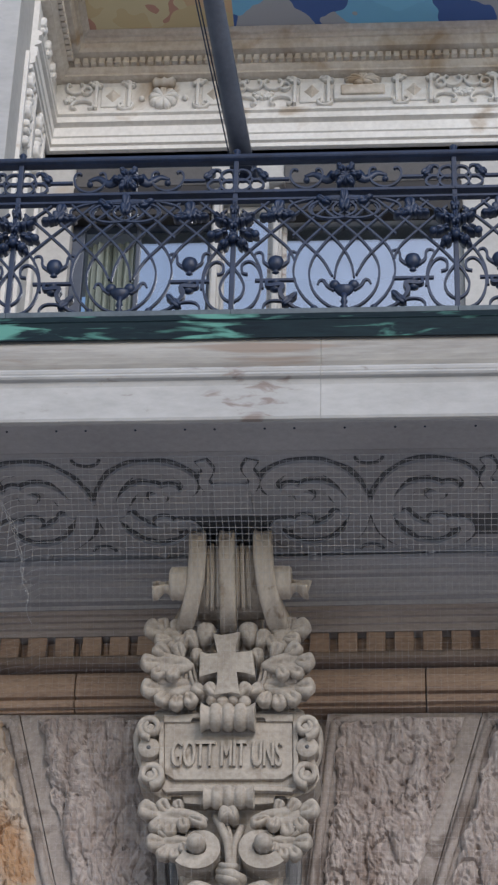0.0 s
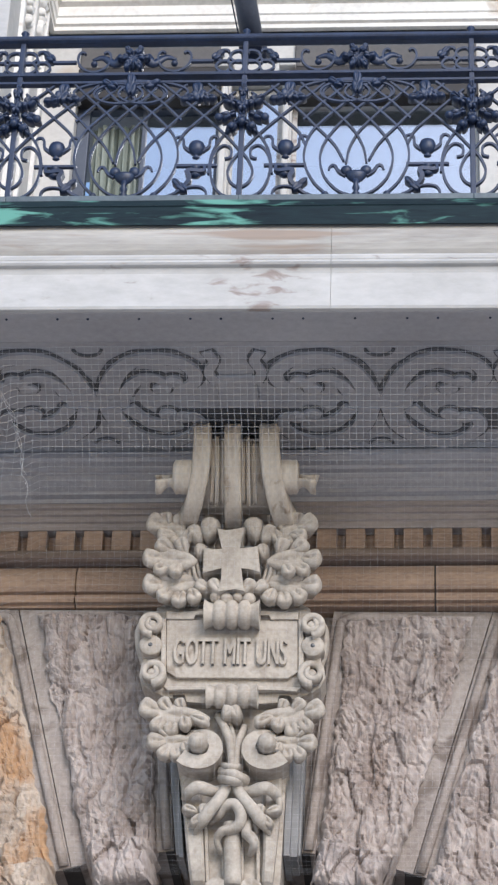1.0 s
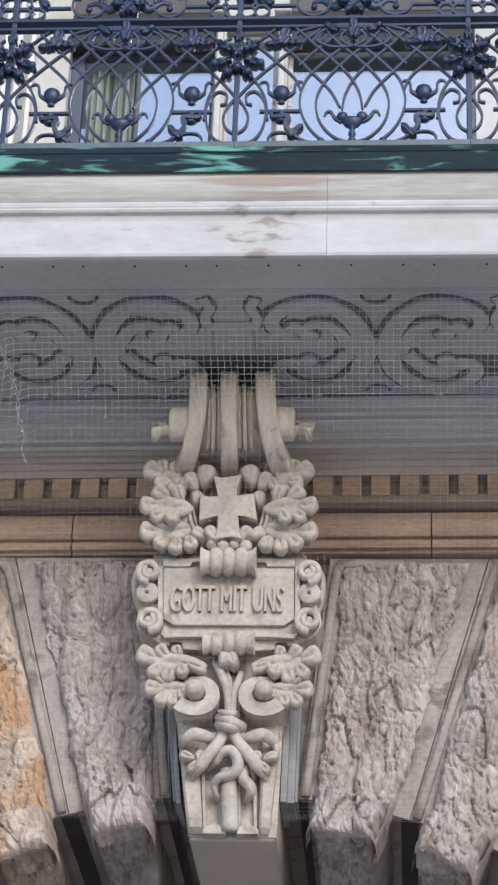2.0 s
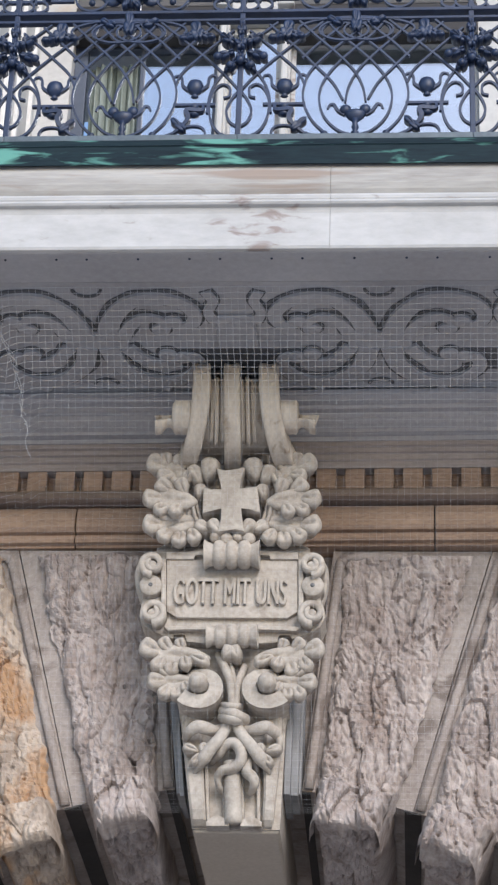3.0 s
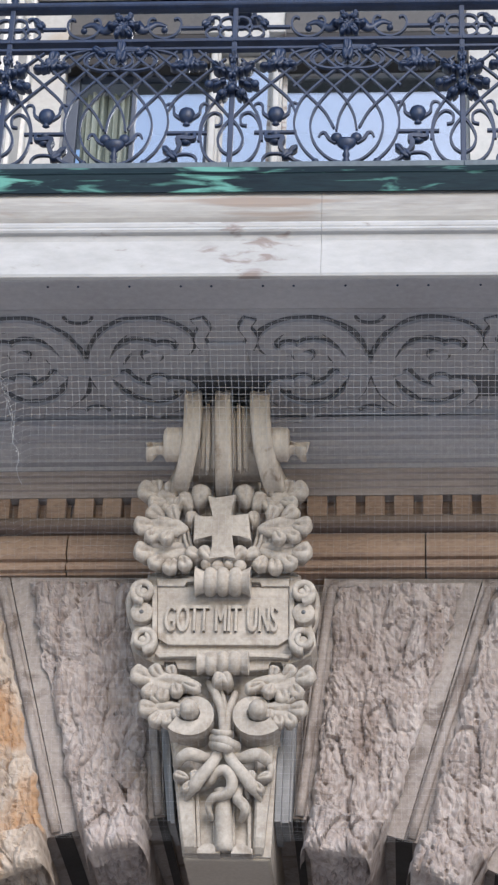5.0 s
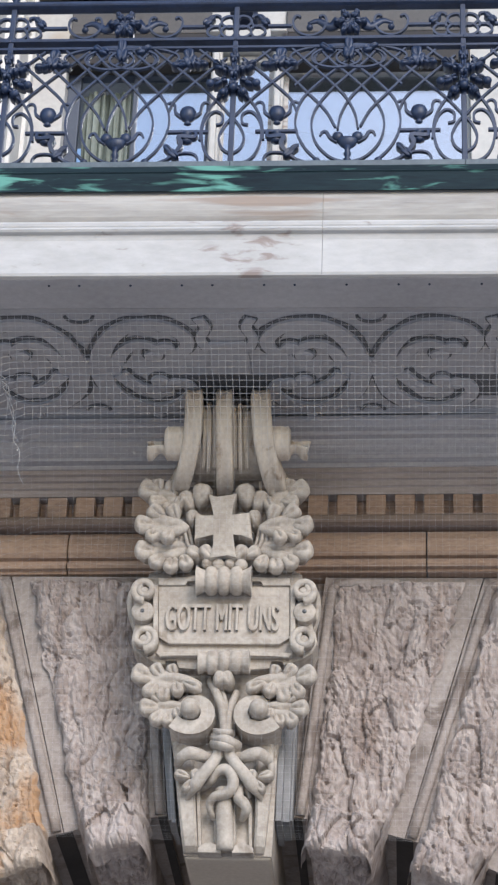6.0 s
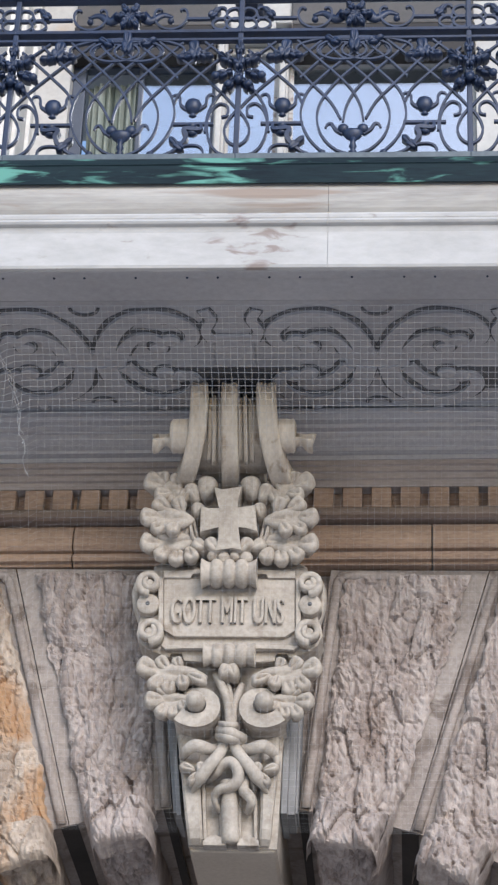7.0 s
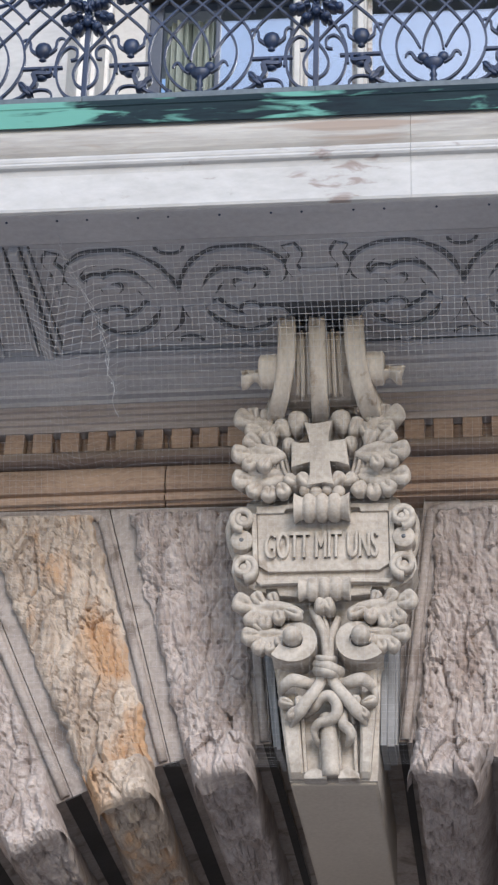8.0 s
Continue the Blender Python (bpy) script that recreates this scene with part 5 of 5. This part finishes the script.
# panelled heads over the two wide openings
for a, b, _ in (openings[0], openings[2]):
    head = empty("window_head", ((a + b) / 2, LOGGIA, lz(11.14)), label="grey panel over the window opening", category="panel", kind="structure")
    bm = box(bmesh.new(), a + 0.01 - head.location.x, b - 0.01 - head.location.x, -0.03, 0.0, 0.11, lz(11.44) - lz(11.14), 0.01)
    part("panel", bm, LINTEL, head, "grey painted panel")
    part("blind_box", box(bmesh.new(), a + 0.004 - head.location.x, b - 0.004 - head.location.x, -0.034, 0.085, lz(10.90) + 0.11 - lz(11.14), 0.106, 0.006), BLIND, head, "dark brown blind box")


def window(i, a, b, z0, z1, frame_mat, stiles, open_to=None):
    w = empty("window_%d" % i, ((a + b) / 2, LOGGIA, z0), label="tall glazed window reflecting the blue sky", category="window", kind="structure")
    ox, y0, y1 = w.location.x, 0.10, 0.17

    def bit(name, x0, x1, za, zb, mat, label=""):
        part(name, box(bmesh.new(), x0 - ox, x1 - ox, y0, y1, za - z0, zb - z0, 0.006), mat, w, label)
    bit("stile", a, a + stiles[0], z0, z1, frame_mat, "window frame upright")
    bit("stile", b - stiles[1], b, z0, z1, frame_mat)
    bit("rail", a + stiles[0], b - stiles[1], z0, z0 + 0.08, frame_mat)
    bit("rail", a + stiles[0], b - stiles[1], z1 - 0.05, z1, frame_mat)
    left = open_to or a + stiles[0]
    if open_to:
        bit("stile", open_to - 0.03, open_to, z0, z1, frame_mat)
    pane = part("pane", box(bmesh.new(), left - ox, b - stiles[1] - ox, 0.125, 0.135, 0.08, z1 - z0 - 0.05), GLASS, w, "clear reflecting glass")
    pane.visible_shadow = False
    return w


window(1, openings[0][0], openings[0][1], 8.465, lz(10.90) + 0.16, DARKFRAME, (0.085, 0.03), -1.755)
window(2, openings[1][0], openings[1][1], 8.465, lz(11.16), WHITE, (0.02, 0.03))
window(3, openings[2][0], openings[2][1], 8.465, lz(10.91) + 0.16, WHITE, (0.03, 0.04))
# curtain behind the first window
bm = bmesh.new()
c0, c1 = openings[0][0] + 0.10, -1.79
n = 60
cols = []
for i in range(n + 1):
    w = i / n
    x = c0 + (c1 - c0) * w
    y = LOGGIA + 0.20 + 0.022 * math.sin(w * 46) + 0.012 * math.sin(w * 19 + 1)
    cols.append([bm.verts.new((x + 0.01 * math.sin(z * 2 + i), y + d, z)) for d in (0, 0.004) for z in (8.5, 9.3, 10.1, lz(10.95))])
for p, q in zip(cols, cols[1:]):
    for r in (0, 4):
        for j in range(3):
            bm.faces.new((p[r + j], q[r + j], q[r + j + 1], p[r + j + 1]))
curtain = part("curtain", bm, CURTAIN, None, "", True)
tagged(curtain, "pale green pleated curtain hanging behind the glass", "curtain")

# jambs in cream stone between the openings
for i, (a, b) in enumerate(((openings[0][1], openings[1][0]), (openings[1][1], openings[2][0]))):
    j = part("trim", box(bmesh.new(), a + 0.012, b - 0.012, LOGGIA - 0.06, LOGGIA - 0.001, 8.465, lz(11.2), 0.012), CREAM)
    tagged(j, "cream stone jamb between the windows", "jamb", kind="structure")
    j = part("trim", box(bmesh.new(), a - 0.02, b + 0.02, LOGGIA - 0.10, LOGGIA - 0.001, lz(11.2) + 0.002, lz(11.26), 0.01), WHITE)
    tagged(j, "white moulded capital strip over the jamb", "moulding", kind="structure")

# ---- entablature and painted ceiling ----
ENT = [(0.00, 11.52), (0.00, 11.555), (0.03, 11.562), (0.03, 11.592), (0.012, 11.596), (0.012, 11.602), (0.04, 11.61), (0.04, 11.66), (0.05, 11.668), (0.05, 11.742), (0.03, 11.746), (0.03, 11.756), (0.07, 11.772), (0.07, 11.79), (0.05, 11.796), (0.05, 11.835),
       (0.07, 11.845), (0.07, 11.865), (0.038, 11.885), (0.038, 12.135), (0.07, 12.14), (0.10, 12.15), (0.10, 12.165), (0.115, 12.18), (0.13, 12.20), (0.13, 12.255), (0.16, 12.265),
       (0.20, 12.275), (0.215, 12.30), (0.22, 12.335), (0.235, 12.34), (0.24, 12.365), (0.26, 12.37), (0.265, 12.385), (0.28, 12.40), (0.28, 12.43), (0.0, 12.43)]
cut_z = 12.14
prof = [(d, lz(z)) for d, z in ENT if z < cut_z] + [(0.0, lz(12.136))]
upper = [(0.0, lz(12.137))] + [(d, lz(z)) for d, z in ENT if z >= cut_z]


def round_room(bm, prof, pieces=None):
    """Run a (depth, height) profile round the loggia's three walls with mitred corners."""
    rings = []
    for cx, cy, sx, sy in ((NICHE, PIER + 0.42, 1, 0), (NICHE, LOGGIA, 1, -1), (RIGHT_WALL, LOGGIA, -1, -1), (RIGHT_WALL, PIER + 0.42, -1, 0)):
        rings.append([bm.verts.new((cx + sx * d, cy + sy * d, z)) for d, z in prof])
    n = len(prof)
    for a, b in zip(rings, rings[1:]):
        for i in range(n):
            bm.faces.new((a[i], a[(i + 1) % n], b[(i + 1) % n], b[i]))
    bm.faces.new(rings[0])
    bm.faces.new(rings[-1][::-1])
    return bm


ent = empty("entablature", (0, LOGGIA, lz(11.52)), label="moulded cream entablature with a carved frieze round the loggia", category="entablature")
ET = -ent.location


def on_ent(name, bm, mat, label="", smooth=False):
    bmesh.ops.translate(bm, verts=bm.verts, vec=ET)
    return part(name, bm, mat, ent, label, smooth)


on_ent("architrave", round_room(bmesh.new(), prof), ENTAB, "cream architrave and frieze")
on_ent("cornice", round_room(bmesh.new(), upper), TAN, "tan stained cornice")
tooth = None
z0, z1 = lz(12.205), lz(12.252)
places = [("b", x) for x in np.arange(NICHE + 0.19, RIGHT_WALL - 0.15, 0.0565)] + [("l", y) for y in np.arange(PIER + 0.5, LOGGIA - 0.18, 0.0565)]
for side, q in places:
    if tooth is None:
        ob = on_ent("dentil", box(bmesh.new(), -0.019, 0.019, LOGGIA - 0.02, LOGGIA + 0.02, z0, z1, 0.003), TAN)
        tooth = ob.data
    else:
        ob = new("dentil", tooth)
        ob.parent = ent
    if side == "b":
        ob.location = (q, -0.148, 0)
    else:
        ob.location = (NICHE + 0.148, q - LOGGIA, 0)
# carved frieze: shells, lozenges, cartouches and scrollwork
fz = lz(12.01)
fy = LOGGIA - 0.040


def lozenge(x, w, h):
    bm = bmesh.new()
    v = [bm.verts.new(p) for p in ((x - w, fy, fz), (x, fy, fz + h), (x + w, fy, fz), (x, fy, fz - h), (x, fy - 0.05, fz))]
    for i in range(4):
        bm.faces.new((v[i], v[(i + 1) % 4], v[4]))
    bm.faces.new(v[:4][::-1])
    return bm


small = curl(1.5, 7.0)


def frieze_scroll(x, sx, sz, dz, flip):
    return sweep(bmesh.new(), [Vector((x + sx * a, fy - 0.01, fz + dz + flip * sz * b)) for a, b in small[::2]], 0.020, 0.05, 6)


unit = 1.37
for q in range(-1, 4):
    x = -1.64 + unit * q
    if x < NICHE + 0.2 or x > RIGHT_WALL - 0.2:
        continue
    if q % 2 == 0:
        on_ent("shell", leaf(bmesh.new(), x, fy, fz - 0.03, 90, 0.10, 0.105, 0.06, 9, 0.18, even=True), ENTAB, "", True)
        on_ent("shell_crown", lathe(bmesh.new(), [(0.02, -0.08), (0.045, -0.06), (0.032, -0.02), (0.045, 0.0), (0.032, 0.02), (0.045, 0.06), (0.02, 0.08)], (x, fy - 0.02, fz + 0.10), "x", 12), ENTAB, "", True)
        for s in (-1, 1):
            on_ent("stud", ball(bmesh.new(), x + s * 0.15, fy - 0.01, fz - 0.03, 0.022), ENTAB, "", True)
    else:
        on_ent("cartouche", box(bmesh.new(), x - 0.20, x + 0.20, fy - 0.030, fy + 0.01, fz - 0.085, fz + 0.055, 0.012), ENTAB)
        on_ent("cartouche_panel", box(bmesh.new(), x - 0.15, x + 0.15, fy - 0.048, fy, fz - 0.055, fz + 0.03, 0.010), TAN)
        on_ent("cartouche_crown", leaf(bmesh.new(), x, fy - 0.01, fz + 0.085, 90, 0.055, 0.13, 0.06, 9, 0.2, even=True), TAN, "", True)
    for s in (-1, 1):
        on_ent("lozenge_frame", box(bmesh.new(), x + s * 0.35 - 0.085, x + s * 0.35 + 0.085, fy - 0.012, fy + 0.01, fz - 0.095, fz + 0.085, 0.008), ENTAB)
        on_ent("lozenge", lozenge(x + s * 0.35, 0.07, 0.078), TAN)
        for d in (0.235, 0.465):
            on_ent("tie", box(bmesh.new(), x + s * d - 0.011, x + s * d + 0.011, fy - 0.035, fy + 0.01, fz - 0.115, fz + 0.115, 0.004), ENTAB)
            on_ent("leaf", leaf(bmesh.new(), x + s * d, fy - 0.01, fz + 0.10, 90 - s * 70, 0.07, 0.035, 0.03, 5, 0.4), ENTAB, "", True)
        on_ent("ring", sweep(bmesh.new(), [Vector((x + s * 0.535 + 0.032 * math.cos(a), fy - 0.012, fz + 0.05 + 0.032 * math.sin(a))) for a in np.linspace(0, 2 * math.pi, 14, endpoint=False)], 0.018, 0.045, 6, closed=True), ENTAB, "", True)
        on_ent("scroll", frieze_scroll(x + s * 0.615, 0.06, 0.042, 0.065, 1), ENTAB, "", True)
        on_ent("scroll", frieze_scroll(x + s * 0.56, 0.075, 0.035, -0.075, -1), ENTAB, "", True)
        on_ent("scroll", frieze_scroll(x + s * 0.26, 0.05, 0.028, -0.10, 1), ENTAB, "", True)
        on_ent("leaf", leaf(bmesh.new(), x + s * 0.66, fy, fz - 0.03, 90 + s * 60, 0.06, 0.04, 0.035, 5, 0.4), ENTAB, "", True)
# the same work along the side wall
for y in np.arange(PIER + 0.55, LOGGIA - 0.1, 0.22):
    bm = leaf(bmesh.new(), 0, 0, 0, 90, 0.10, 0.07, 0.04, 5, 0.4)
    bmesh.ops.rotate(bm, verts=bm.verts, matrix=Matrix.Rotation(radians(90), 3, "Z"))
    bmesh.ops.translate(bm, verts=bm.verts, vec=(NICHE + 0.04, y, fz))
    on_ent("leaf", bm, ENTAB, "", True)
# carved drop on the side wall below the mouldings
drop = empty("relief", (NICHE, 11.5, lz(11.2)), label="carved cream relief of fruit and scrolls on the side wall", category="relief")
for z, r, s in ((0.30, 0.10, 3), (0.18, 0.08, 5), (0.05, 0.10, 3), (-0.08, 0.08, 5), (-0.2, 0.06, 3)):
    for dy in (-0.28, 0.12):
        bm = leaf(bmesh.new(), 0, 0, 0, 90, r, r * 0.9, 0.05, s, 0.35)
        bmesh.ops.rotate(bm, verts=bm.verts, matrix=Matrix.Rotation(radians(90), 3, "Z"))
        bmesh.ops.translate(bm, verts=bm.verts, vec=(0.0, dy, z))
        part("carving", bm, ENTAB, drop, "", True)
for dy in (-0.46, -0.10, 0.30):
    part("edge_strip", box(bmesh.new(), -0.005, 0.025, dy - 0.02, dy + 0.02, -2.6, 0.42, 0.005), ENTAB, drop)

painting = part("painting", box(bmesh.new(), NICHE + 0.275, RIGHT_WALL - 0.275, PIER + 0.43, LOGGIA - 0.275, lz(12.405), TOP_Z + 0.015), PAINTED)
tagged(painting, "painted ceiling panel in ochre and blue shapes", "ceiling painting")

# ---- flagpole with its line ----
pole = empty("flagpole", (-0.855, 9.37, 9.54), label="dark blue-grey iron flagpole leaning out over the railing", category="flagpole")
foot = Vector((-0.855, 9.40, 9.643))
way = Vector((-0.131, -0.60, 0.595)).normalized()
low, high = foot - way * 0.10, foot + way * 4.2
bm = bmesh.new()
sweep(bm, [low + (high - low) * i / 12 - pole.location for i in range(13)], 0.118, 0.118, 18, face=(1, 0, 0), taper=lambda t: 1 - 0.35 * t)
part("shaft", bm, POLE, pole, "", True)
part("socket", sweep(bmesh.new(), [low - pole.location - way * 0.03, low - pole.location + way * 0.10], 0.14, 0.14, 16, face=(1, 0, 0)), IRON, pole, "iron socket", True)
part("clamp", box(bmesh.new(), -0.06, 0.06, -0.05, 0.06, 0.0, 0.05, 0.008), IRON, pole, "clamp on the handrail")
for off in (0.0, 0.016):
    a = Vector((-0.925 + off, 9.40, 9.666))
    w2 = Vector((-0.156, -0.60, 0.574)).normalized()
    part("halyard", sweep(bmesh.new(), [a - w2 * 0.12 - pole.location, a + w2 * 1.5 - pole.location, a + w2 * 4.0 - pole.location], 0.008, 0.008, 6, face=(1, 0, 0)), IRON, pole, "thin dark line")
